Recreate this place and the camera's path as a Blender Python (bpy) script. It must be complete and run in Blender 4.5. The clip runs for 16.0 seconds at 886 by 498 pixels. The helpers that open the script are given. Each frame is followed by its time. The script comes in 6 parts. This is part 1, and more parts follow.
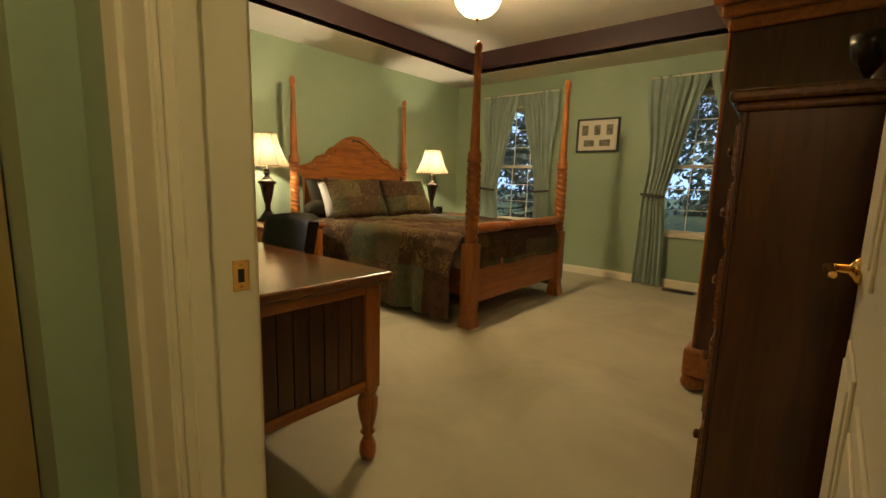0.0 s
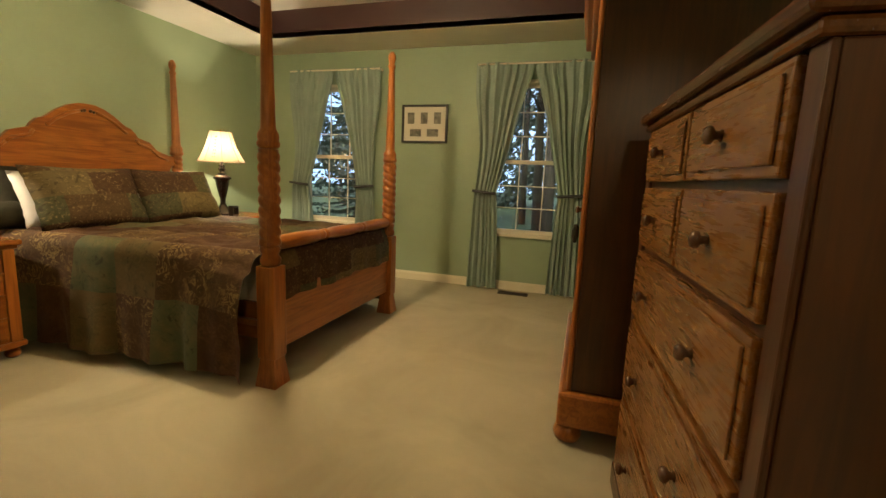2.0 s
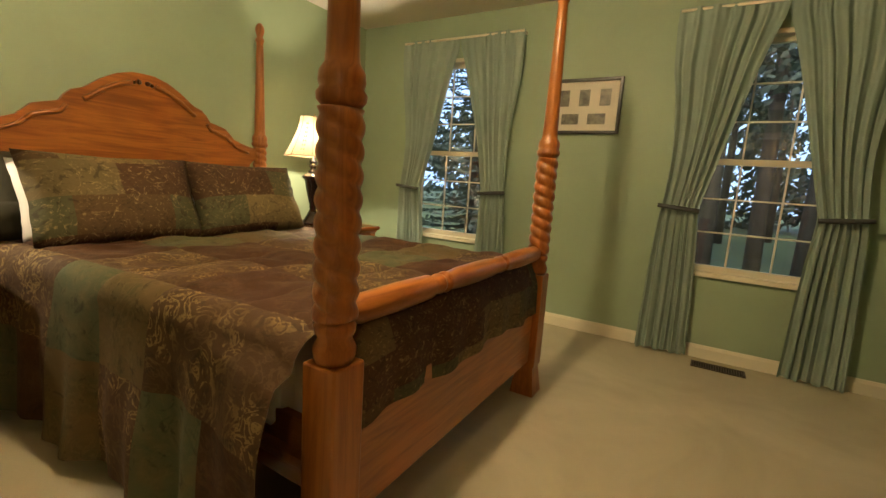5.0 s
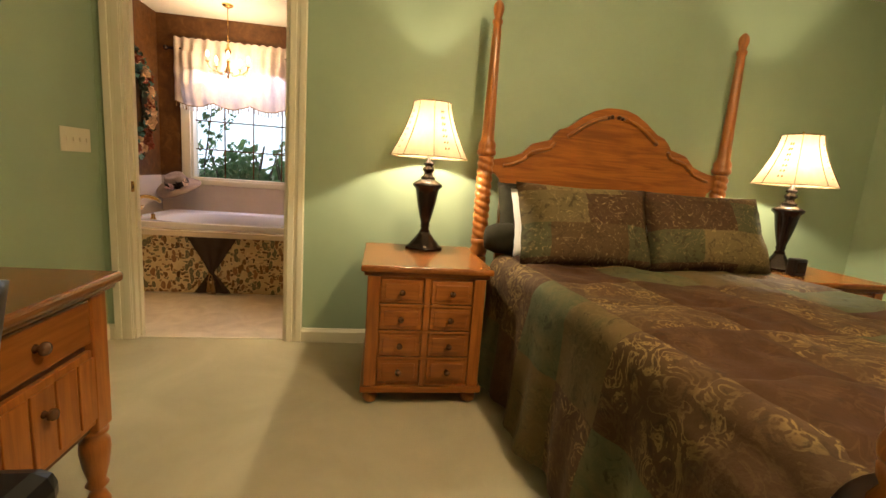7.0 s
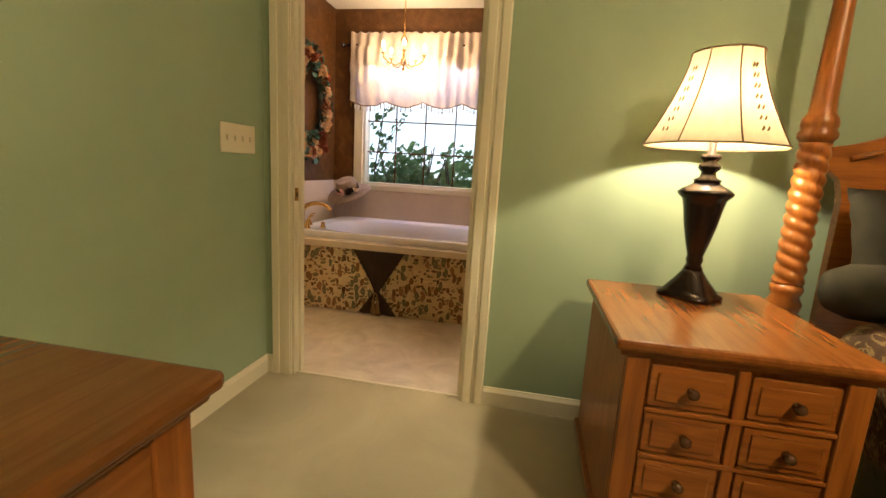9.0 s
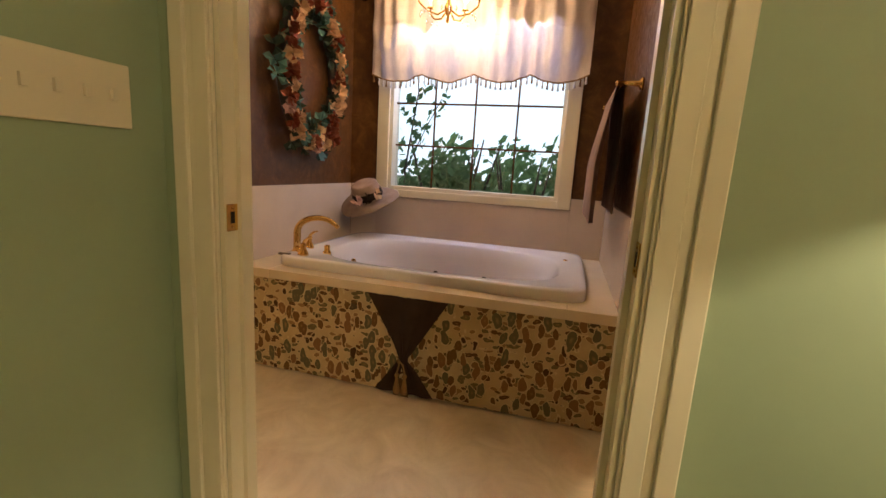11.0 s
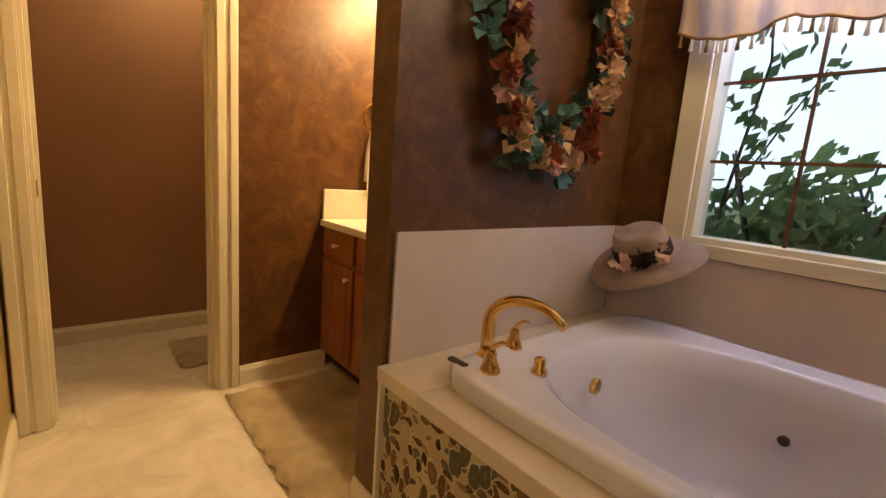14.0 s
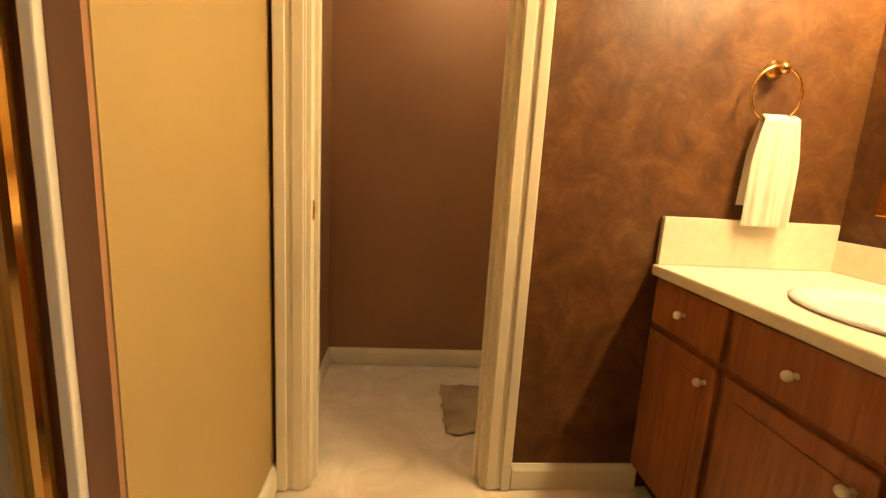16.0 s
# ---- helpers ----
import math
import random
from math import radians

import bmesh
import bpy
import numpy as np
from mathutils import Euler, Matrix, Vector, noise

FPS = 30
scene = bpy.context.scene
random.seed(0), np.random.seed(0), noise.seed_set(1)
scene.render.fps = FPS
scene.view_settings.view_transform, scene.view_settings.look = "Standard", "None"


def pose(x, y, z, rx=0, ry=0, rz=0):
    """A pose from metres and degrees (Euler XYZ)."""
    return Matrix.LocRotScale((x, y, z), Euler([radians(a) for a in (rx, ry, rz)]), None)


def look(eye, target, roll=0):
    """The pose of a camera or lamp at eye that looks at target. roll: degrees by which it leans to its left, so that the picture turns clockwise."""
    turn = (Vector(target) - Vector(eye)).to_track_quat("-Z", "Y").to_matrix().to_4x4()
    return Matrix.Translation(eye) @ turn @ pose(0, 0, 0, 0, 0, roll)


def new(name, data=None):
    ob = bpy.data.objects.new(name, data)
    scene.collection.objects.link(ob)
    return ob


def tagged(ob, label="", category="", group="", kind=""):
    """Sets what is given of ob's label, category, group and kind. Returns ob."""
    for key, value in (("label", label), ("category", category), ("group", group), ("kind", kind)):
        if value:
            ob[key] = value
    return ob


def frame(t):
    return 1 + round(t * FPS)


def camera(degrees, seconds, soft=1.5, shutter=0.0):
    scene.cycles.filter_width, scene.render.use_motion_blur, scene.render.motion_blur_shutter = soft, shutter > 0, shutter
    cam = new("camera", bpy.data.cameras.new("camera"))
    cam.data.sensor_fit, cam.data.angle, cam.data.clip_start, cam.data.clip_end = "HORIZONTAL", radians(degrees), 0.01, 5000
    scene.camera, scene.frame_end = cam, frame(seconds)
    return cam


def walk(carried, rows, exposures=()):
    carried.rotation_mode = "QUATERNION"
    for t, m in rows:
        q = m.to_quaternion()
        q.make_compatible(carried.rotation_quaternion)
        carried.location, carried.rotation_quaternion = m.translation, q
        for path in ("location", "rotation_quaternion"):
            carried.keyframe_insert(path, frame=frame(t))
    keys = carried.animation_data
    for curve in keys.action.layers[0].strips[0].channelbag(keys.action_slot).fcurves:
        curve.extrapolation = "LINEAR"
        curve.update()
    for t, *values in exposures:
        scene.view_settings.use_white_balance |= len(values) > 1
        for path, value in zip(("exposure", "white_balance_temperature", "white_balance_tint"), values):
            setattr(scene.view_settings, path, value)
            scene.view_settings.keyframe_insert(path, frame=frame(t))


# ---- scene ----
cam = camera(90.2, 16.0)
PATH = [
    (0, (4.223, -0.295, 1.09), (2.948, 1.216, 0.787), 1.6),
    (0.5, (4.105, -0.098, 1.080), (3.052, 1.576, 0.779), 2.1),
    (1, (3.998, 0.072, 1.102), (3.192, 1.876, 0.794), 2.5),
    (1.5, (3.860, 0.282, 1.112), (3.222, 2.152, 0.795), 2.1),
    (2, (3.786, 0.461, 1.108), (3.2, 2.348, 0.798), 2.4),
    (2.5, (3.69, 0.713, 1.113), (3.097, 2.596, 0.792), 2.7),
    (3, (3.543, 0.935, 1.111), (2.998, 2.831, 0.783), 2.9),
    (5.5, (2.906, 1.614, 1.079), (1.591, 3.093, 0.791), 4.2),
    (6, (2.821, 1.612, 1.083), (1.177, 2.715, 0.798), 4.3),
    (6.5, (2.778, 1.572, 1.092), (0.926, 2.271, 0.804), 4.0),
    (7, (2.743, 1.546, 1.097), (0.793, 1.843, 0.768), 4.2),
    (7.5, (2.614, 1.468, 1.081), (0.647, 1.509, 0.718), 4.0),
    (8, (2.42, 1.363, 1.066), (0.457, 1.249, 0.702), 3.8),
    (8.5, (2.179, 1.32, 1.068), (0.23, 1.062, 0.697), 3.6),
    (9, (1.908, 1.239, 1.067), (-0.025, 0.873, 0.708), 3.4),
    (11.5, (0.553, 0.801, 1.039), (-1.338, 0.258, 0.681), 3.7),
    (12, (0.338, 0.752, 1.045), (-1.54, 0.16, 0.695), 3.8),
    (12.5, (0.148, 0.648, 1.051), (-1.717, 0.019, 0.695), 3.2),
    (13, (-0.037, 0.517, 1.066), (-1.834, -0.28, 0.696), 2.9),
    (13.5, (-0.197, 0.425, 1.056), (-1.804, -0.714, 0.712), 3.5),
    (14, (-0.339, 0.333, 1.061), (-1.62, -1.166, 0.724), 4.4),
    (14.5, (-0.39, 0.229, 1.063), (-1.371, -1.484, 0.738), 4.0),
    (15, (-0.455, 0.018, 1.058), (-1.148, -1.826, 0.717), 3.9),
    (15.5, (-0.506, -0.183, 1.044), (-0.904, -2.114, 0.712), 3.8),
    (16, (-0.524, -0.456, 1.044), (-0.694, -2.417, 0.685), 3.4),
]
EXPOSURE = [(0, 0.05), (2, 0.35), (5.5, 0.4), (9, 0.3), (11.5, 0.05), (12, 0.2), (13, -0.1), (14, -0.1), (15, 0.05), (15.5, 0.2), (16, 0.25)]
walk(cam, [(t, look(eye, target, roll)) for t, eye, target, roll in PATH], exposures=EXPOSURE)

# world, sun, lamps
world = bpy.data.worlds.new("world")
scene.world = world
world.use_nodes = True
wn = world.node_tree.nodes
sky = wn.new("ShaderNodeTexSky")
sky.sky_type, sky.sun_disc = "NISHITA", False
sky.sun_elevation, sky.sun_rotation = radians(51), radians(180)
sky.air_density, sky.ozone_density, sky.dust_density = 1.0, 1.0, 9.0
world.node_tree.links.new(sky.outputs[0], wn["Background"].inputs[0])
wn["Background"].inputs[1].default_value = 0.15

sun = new("sun", bpy.data.lights.new("sun", "SUN"))
sun.data.energy, sun.data.angle, sun.data.color = 1.6, radians(10), (1, 0.95, 0.9)
sun.rotation_euler = (radians(39), 0, radians(13))


def lamp_light(name, at, watts, colour, radius):
    ob = new(name, bpy.data.lights.new(name, "POINT"))
    ob.data.energy, ob.data.color, ob.data.shadow_soft_size = watts, colour, radius
    ob.location = at
    return ob


WARM = (1.0, 0.76, 0.42)
LAMP1, LAMP2 = (0.285, 1.808, 0.68), (0.40, 3.98, 0.68)
DOME = (2.17, 2.45)
VAN_LIGHT = (-1.905, -1.24, 2.0)
lamp_light("bedside_bulb", (LAMP1[0], LAMP1[1], LAMP1[2] + 0.62), 27, (1.0, 0.82, 0.55), 0.02)
lamp_light("bedside_bulb", (LAMP2[0], LAMP2[1], LAMP2[2] + 0.62), 32, (1.0, 0.82, 0.55), 0.02)
lamp_light("dome_bulb", (DOME[0], DOME[1], 2.40), 98, WARM, 0.07)
lamp_light("hall_bulb", (4.28, -0.95, 2.25), 21, WARM, 0.08)
for dy in (-0.28, 0.0, 0.28):
    lamp_light("vanity_bulb", (VAN_LIGHT[0] + 0.15, VAN_LIGHT[1] + dy, VAN_LIGHT[2]), 46, (1.0, 0.70, 0.33), 0.04)
lamp_light("north_vanity_bulb", (-1.80, 1.78, 2.05), 64, WARM, 0.04)
CHAND = (-1.69, 0.146, 1.915)
for k in range(5):
    a = 2 * math.pi * k / 5 + 0.3
    lamp_light("chandelier_bulb", (CHAND[0] + 0.17 * math.cos(a), CHAND[1] + 0.17 * math.sin(a), CHAND[2] + 0.075), 5, (1.0, 0.72, 0.42), 0.008)


# Unseen lamp added to brighten the water closet, without a fixture.
lamp_light("closet_fill", (-0.8, -2.25, 2.32), 22, WARM, 0.08)
wl = new("tub_window_daylight", bpy.data.lights.new("tub_window_daylight", "AREA"))
wl.data.shape, wl.data.size, wl.data.size_y = "RECTANGLE", 1.0, 0.34
wl.data.energy, wl.data.color = 15, (0.62, 0.66, 1.0)
wl.matrix_world = look((-2.15, 0.225, 1.82), (-1.25, 0.225, 0.88))


# materials
def mat(name, colour, rough=0.5, metal=0.0, build=None, spec=0.5):
    m = bpy.data.materials.new(name)
    m.use_nodes = True
    b = m.node_tree.nodes["Principled BSDF"]
    b.inputs["Base Color"].default_value = (*colour, 1)
    b.inputs["Roughness"].default_value = rough
    b.inputs["Metallic"].default_value = metal
    b.inputs["Specular IOR Level"].default_value = spec
    if build:
        build(m.node_tree, b)
    return m


def coords(nt, scale=(1, 1, 1), kind="Object", rot=(0, 0, 0)):
    tc, mp = nt.nodes.new("ShaderNodeTexCoord"), nt.nodes.new("ShaderNodeMapping")
    mp.inputs["Scale"].default_value = scale
    mp.inputs["Rotation"].default_value = rot
    nt.links.new(tc.outputs[kind], mp.inputs[0])
    return mp.outputs[0]


def tex_noise(nt, vec, scale, detail=4, rough=0.55, dist=0.0):
    n = nt.nodes.new("ShaderNodeTexNoise")
    n.inputs["Scale"].default_value, n.inputs["Detail"].default_value = scale, detail
    n.inputs["Roughness"].default_value, n.inputs["Distortion"].default_value = rough, dist
    nt.links.new(vec, n.inputs["Vector"])
    return n.outputs["Fac"]


def ramp(nt, fac, stops, hard=False):
    r = nt.nodes.new("ShaderNodeValToRGB")
    r.color_ramp.interpolation = "CONSTANT" if hard else "LINEAR"
    el = r.color_ramp.elements
    while len(el) < len(stops):
        el.new(0.5)
    for e, (p, c) in zip(el, stops):
        e.position, e.color = p, (*c, 1)
    nt.links.new(fac, r.inputs[0])
    return r.outputs[0]


def mixc(nt, a, b, fac, mode="MIX"):
    m = nt.nodes.new("ShaderNodeMix")
    m.data_type, m.blend_type = "RGBA", mode
    for sock, v in ((m.inputs[0], fac), (m.inputs[6], a), (m.inputs[7], b)):
        if isinstance(v, (int, float)):
            sock.default_value = v
        elif isinstance(v, tuple):
            sock.default_value = (*v, 1)
        else:
            nt.links.new(v, sock)
    return m.outputs[2]


def bump(nt, b, fac, strength=0.2, dist=0.002):
    n = nt.nodes.new("ShaderNodeBump")
    n.inputs["Strength"].default_value, n.inputs["Distance"].default_value = strength, dist
    nt.links.new(fac, n.inputs["Height"])
    nt.links.new(n.outputs[0], b.inputs["Normal"])


def wood(light, dark, axis=2, gloss=0.28):
    def go(nt, b):
        sc = [14, 14, 14]
        sc[axis] = 1.1
        v = coords(nt, tuple(sc))
        grain = tex_noise(nt, v, 2.2, 6, 0.62, 1.2)
        fine = tex_noise(nt, coords(nt, tuple(s * 2.5 for s in sc)), 3.0, 3)
        blot = tex_noise(nt, coords(nt), 2.5, 3)
        c = ramp(nt, grain, [(0.32, dark), (0.62, light)])
        c = mixc(nt, c, tuple(x * 0.62 for x in dark), ramp(nt, blot, [(0.5, (0, 0, 0)), (0.8, (0.6, 0.6, 0.6))]))
        vo = nt.nodes.new("ShaderNodeTexVoronoi")
        vo.inputs["Scale"].default_value = 2.4
        ks = [1.0, 1.0, 1.0]
        ks[axis] = 0.55
        nt.links.new(coords(nt, tuple(ks)), vo.inputs["Vector"])
        knot = ramp(nt, vo.outputs["Distance"], [(0.015, (0.7, 0.7, 0.7)), (0.05, (0, 0, 0))])
        c = mixc(nt, c, tuple(x * 0.3 for x in dark), knot)
        nt.links.new(c, b.inputs["Base Color"])
        nt.links.new(ramp(nt, fine, [(0.3, (gloss,) * 3), (0.75, (gloss + 0.09,) * 3)]), b.inputs["Roughness"])
        bump(nt, b, fine, 0.02, 0.0006)
    return go


def wall_paint(c1, c2, orange=260.0, blot=1.6):
    def go(nt, b):
        v = coords(nt)
        big = tex_noise(nt, v, blot, 4)
        nt.links.new(ramp(nt, big, [(0.3, c1), (0.7, c2)]), b.inputs["Base Color"])
        bump(nt, b, tex_noise(nt, v, orange, 2), 0.15, 0.001)
    return go


def faux(nt, b):
    v = coords(nt)
    n1 = tex_noise(nt, v, 9, 8, 0.72, 0.5)
    nt.links.new(ramp(nt, n1, [(0.33, (0.062, 0.025, 0.009)), (0.52, (0.098, 0.041, 0.013)), (0.72, (0.170, 0.080, 0.025))]), b.inputs["Base Color"])
    nt.links.new(ramp(nt, tex_noise(nt, v, 12, 6, 0.65, 2.2), [(0.36, (0.30,) * 3), (0.64, (0.50,) * 3)]), b.inputs["Roughness"])
    bump(nt, b, tex_noise(nt, v, 13, 6, 0.65, 2.2), 0.25, 0.004)


def carpet(nt, b):
    v = coords(nt)
    big = tex_noise(nt, v, 1.4, 5, 0.6, 0.8)
    fine = tex_noise(nt, v, 420, 2, 0.7)
    c = ramp(nt, big, [(0.3, (0.44, 0.39, 0.27)), (0.7, (0.57, 0.515, 0.365))])
    c = mixc(nt, c, ramp(nt, fine, [(0.3, (0.62, 0.62, 0.62)), (0.7, (1.0, 1.0, 1.0))]), 0.45, "MULTIPLY")
    nt.links.new(c, b.inputs["Base Color"])
    bump(nt, b, tex_noise(nt, v, 260, 3, 0.8), 0.7, 0.006)


def vinyl(nt, b):
    v = coords(nt)
    c = ramp(nt, tex_noise(nt, v, 4.5, 7, 0.65, 1.0), [(0.32, (0.50, 0.42, 0.32)), (0.66, (0.68, 0.60, 0.48))])
    nt.links.new(c, b.inputs["Base Color"])
    nt.links.new(ramp(nt, tex_noise(nt, v, 8, 4), [(0.3, (0.3,) * 3), (0.7, (0.45,) * 3)]), b.inputs["Roughness"])
    bump(nt, b, tex_noise(nt, v, 60, 3), 0.08, 0.001)


def plaster(c1, c2, s=120.0, st=0.5):
    def go(nt, b):
        v = coords(nt)
        nt.links.new(ramp(nt, tex_noise(nt, v, 1.2, 3), [(0.3, c1), (0.7, c2)]), b.inputs["Base Color"])
        bump(nt, b, tex_noise(nt, v, s, 4, 0.7), st, 0.004)
    return go


def quilt_cloth(nt, b):
    v = coords(nt, (1, 1, 1), "UV")
    bk = nt.nodes.new("ShaderNodeTexBrick")
    bk.inputs["Scale"].default_value = 1.0
    bk.inputs["Mortar Size"].default_value = 0.0
    bk.inputs["Brick Width"].default_value, bk.inputs["Row Height"].default_value = 0.40, 0.17
    bk.inputs["Color1"].default_value, bk.inputs["Color2"].default_value = (0, 0, 0, 1), (1, 1, 1, 1)
    nt.links.new(v, bk.inputs["Vector"])
    sep = ramp(nt, bk.outputs["Color"], [(0.0, (0.060, 0.030, 0.015)), (0.22, (0.105, 0.078, 0.034)), (0.45, (0.068, 0.064, 0.030)), (0.66, (0.078, 0.046, 0.021)), (0.86, (0.135, 0.100, 0.044))], True)
    leafy = tex_noise(nt, v, 22, 5, 0.7, 2.5)
    c = mixc(nt, sep, (0.42, 0.32, 0.14), ramp(nt, leafy, [(0.55, (0, 0, 0)), (0.68, (0.45, 0.45, 0.45))]))
    c = mixc(nt, c, (0.022, 0.012, 0.009), ramp(nt, tex_noise(nt, v, 15, 5, 0.7, 2.0), [(0.53, (0, 0, 0)), (0.62, (0.55, 0.55, 0.55))]))
    nt.links.new(c, b.inputs["Base Color"])
    bump(nt, b, tex_noise(nt, v, 90, 4, 0.7), 0.35, 0.004)


def leaf_cloth(nt, b):
    """Pale ground printed with overlapping outlined leaves of two sizes."""
    v = coords(nt)
    warp = nt.nodes.new("ShaderNodeTexNoise")
    warp.inputs["Scale"].default_value = 14
    nt.links.new(v, warp.inputs["Vector"])
    c = ramp(nt, tex_noise(nt, v, 6, 4), [(0.3, (0.40, 0.30, 0.16)), (0.7, (0.52, 0.41, 0.235))])
    tones = ([(0.0, (0.11, 0.060, 0.030)), (0.25, (0.145, 0.120, 0.062)), (0.5, (0.26, 0.165, 0.080)), (0.75, (0.085, 0.062, 0.040))],
             [(0.0, (0.15, 0.085, 0.038)), (0.3, (0.12, 0.112, 0.066)), (0.55, (0.21, 0.120, 0.060)), (0.8, (0.065, 0.036, 0.022))])
    for stretch, scale, size, tone in (((1, 1.0, 1.9), 21, 0.40, tones[0]), ((1, 1.9, 1.0), 13, 0.40, tones[1])):
        add = nt.nodes.new("ShaderNodeMix")
        add.data_type = "VECTOR"
        add.inputs[0].default_value = 0.07
        nt.links.new(coords(nt, stretch, "Object", (0.6 * scale, 0, 0)), add.inputs[4])
        nt.links.new(warp.outputs["Color"], add.inputs[5])
        vo = nt.nodes.new("ShaderNodeTexVoronoi")
        vo.inputs["Scale"].default_value, vo.inputs["Randomness"].default_value = scale, 0.9
        nt.links.new(add.outputs[1], vo.inputs["Vector"])
        sp = nt.nodes.new("ShaderNodeSeparateColor")
        nt.links.new(vo.outputs["Color"], sp.inputs[0])
        d = vo.outputs["Distance"]
        c = mixc(nt, c, (0.58, 0.47, 0.28), ramp(nt, d, [(size + 0.04, (1, 1, 1)), (size + 0.08, (0, 0, 0))]))
        c = mixc(nt, c, ramp(nt, sp.outputs[0], tone, True), ramp(nt, d, [(size, (1, 1, 1)), (size + 0.03, (0, 0, 0))]))
        c = mixc(nt, c, (0.36, 0.26, 0.13), ramp(nt, d, [(0.05, (0.5, 0.5, 0.5)), (0.17, (0, 0, 0))]))
    nt.links.new(c, b.inputs["Base Color"])
    bump(nt, b, tex_noise(nt, v, 260, 2), 0.2, 0.002)


def cloth(c1, c2, s=7.0):
    def go(nt, b):
        v = coords(nt)
        nt.links.new(ramp(nt, tex_noise(nt, v, s, 4), [(0.3, c1), (0.7, c2)]), b.inputs["Base Color"])
        bump(nt, b, tex_noise(nt, v, 300, 3, 0.8), 0.4, 0.003)
    return go


def glow_cloth(colour, strength, trans=0.5):
    def go(nt, b):
        nt.nodes.remove(b)
        out = nt.nodes["Material Output"]
        d, t, mx = nt.nodes.new("ShaderNodeBsdfDiffuse"), nt.nodes.new("ShaderNodeBsdfTranslucent"), nt.nodes.new("ShaderNodeMixShader")
        c = ramp(nt, tex_noise(nt, coords(nt, (1, 1, 0.3)), 40, 3), [(0.3, tuple(x * 0.86 for x in colour)), (0.7, colour)])
        nt.links.new(c, d.inputs[0])
        nt.links.new(c, t.inputs[0])
        mx.inputs[0].default_value = trans
        nt.links.new(d.outputs[0], mx.inputs[1])
        nt.links.new(t.outputs[0], mx.inputs[2])
        nt.links.new(mx.outputs[0], out.inputs[0])
    return go


def emit(name, colour, strength):
    def go(nt, b):
        b.inputs["Emission Color"].default_value = (*colour, 1)
        b.inputs["Emission Strength"].default_value = strength
    return mat(name, colour, 0.4, 0, go)


PINE = mat("honey_pine", (0.4, 0.16, 0.04), build=wood((0.36, 0.122, 0.022), (0.20, 0.058, 0.010)))
PINE_Y = mat("honey_pine_across", (0.4, 0.16, 0.04), build=wood((0.36, 0.122, 0.022), (0.20, 0.058, 0.010), 1))
PINE_X = mat("honey_pine_along", (0.4, 0.16, 0.04), build=wood((0.27, 0.095, 0.020), (0.20, 0.064, 0.013), 0, 0.17))
# Pine darkened for side faces and gaps; the shade is in the colour.
DARKPINE = mat("shaded_pine", (0.3, 0.12, 0.03), build=wood((0.074, 0.023, 0.006), (0.042, 0.012, 0.004)))
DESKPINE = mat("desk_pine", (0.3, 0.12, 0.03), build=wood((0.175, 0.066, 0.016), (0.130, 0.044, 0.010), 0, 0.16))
DARKPINE_Y = mat("dark_pine_across", (0.3, 0.12, 0.03), build=wood((0.115, 0.042, 0.010), (0.060, 0.019, 0.005), 1, 0.2))
OAK = mat("vanity_oak", (0.3, 0.1, 0.03), build=wood((0.33, 0.115, 0.028), (0.20, 0.055, 0.012)))
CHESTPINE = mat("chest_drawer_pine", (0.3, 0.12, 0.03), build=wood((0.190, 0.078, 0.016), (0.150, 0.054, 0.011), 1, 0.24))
KNOB = mat("dark_knob", (0.10, 0.045, 0.02), 0.22)
GREEN = mat("sage_paint", (0.3, 0.4, 0.28), 0.6, build=wall_paint((0.262, 0.335, 0.216), (0.303, 0.380, 0.250)))
CEIL = mat("ceiling_paint", (0.75, 0.72, 0.65), 0.8, build=plaster((0.66, 0.62, 0.54), (0.74, 0.70, 0.62)))
MAROON = mat("tray_band_paint", (0.05, 0.018, 0.016), 0.5, build=wall_paint((0.035, 0.014, 0.014), (0.050, 0.019, 0.018)))
TRIM = mat("cream_trim", (0.72, 0.66, 0.50), 0.32, build=wall_paint((0.66, 0.60, 0.45), (0.72, 0.66, 0.50), 30))
CARPET = mat("beige_carpet", (0.5, 0.43, 0.32), 0.95, build=carpet, spec=0.1)
VINYL = mat("cream_vinyl", (0.6, 0.5, 0.4), 0.35, build=vinyl)
BROWN = mat("brown_faux_paint", (0.09, 0.04, 0.02), 0.45, build=faux, spec=0.28)
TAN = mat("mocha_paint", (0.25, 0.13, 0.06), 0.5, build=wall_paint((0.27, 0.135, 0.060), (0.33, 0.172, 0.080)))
MUSTARD = mat("tan_paint", (0.5, 0.33, 0.14), 0.5, build=wall_paint((0.33, 0.228, 0.080), (0.37, 0.26, 0.095)))
TILE = mat("splash_tile", (0.62, 0.50, 0.42), 0.22, build=wall_paint((0.54, 0.445, 0.37), (0.60, 0.50, 0.415), 40, 5))
TUBWHITE = mat("tub_acrylic", (0.66, 0.63, 0.63), 0.14)
COUNTER = mat("cream_laminate", (0.72, 0.66, 0.52), 0.25, build=wall_paint((0.66, 0.60, 0.46), (0.74, 0.68, 0.54), 40, 30))
GOLD = mat("polished_brass", (0.78, 0.50, 0.16), 0.12, 1.0)
BRONZE = mat("dark_bronze", (0.020, 0.012, 0.010), 0.22, 0.35)
LEATHER = mat("black_leather", (0.006, 0.006, 0.007), 0.38, spec=0.4)
QUILT = mat("patchwork_quilt", (0.1, 0.08, 0.05), 0.85, build=quilt_cloth, spec=0.2)


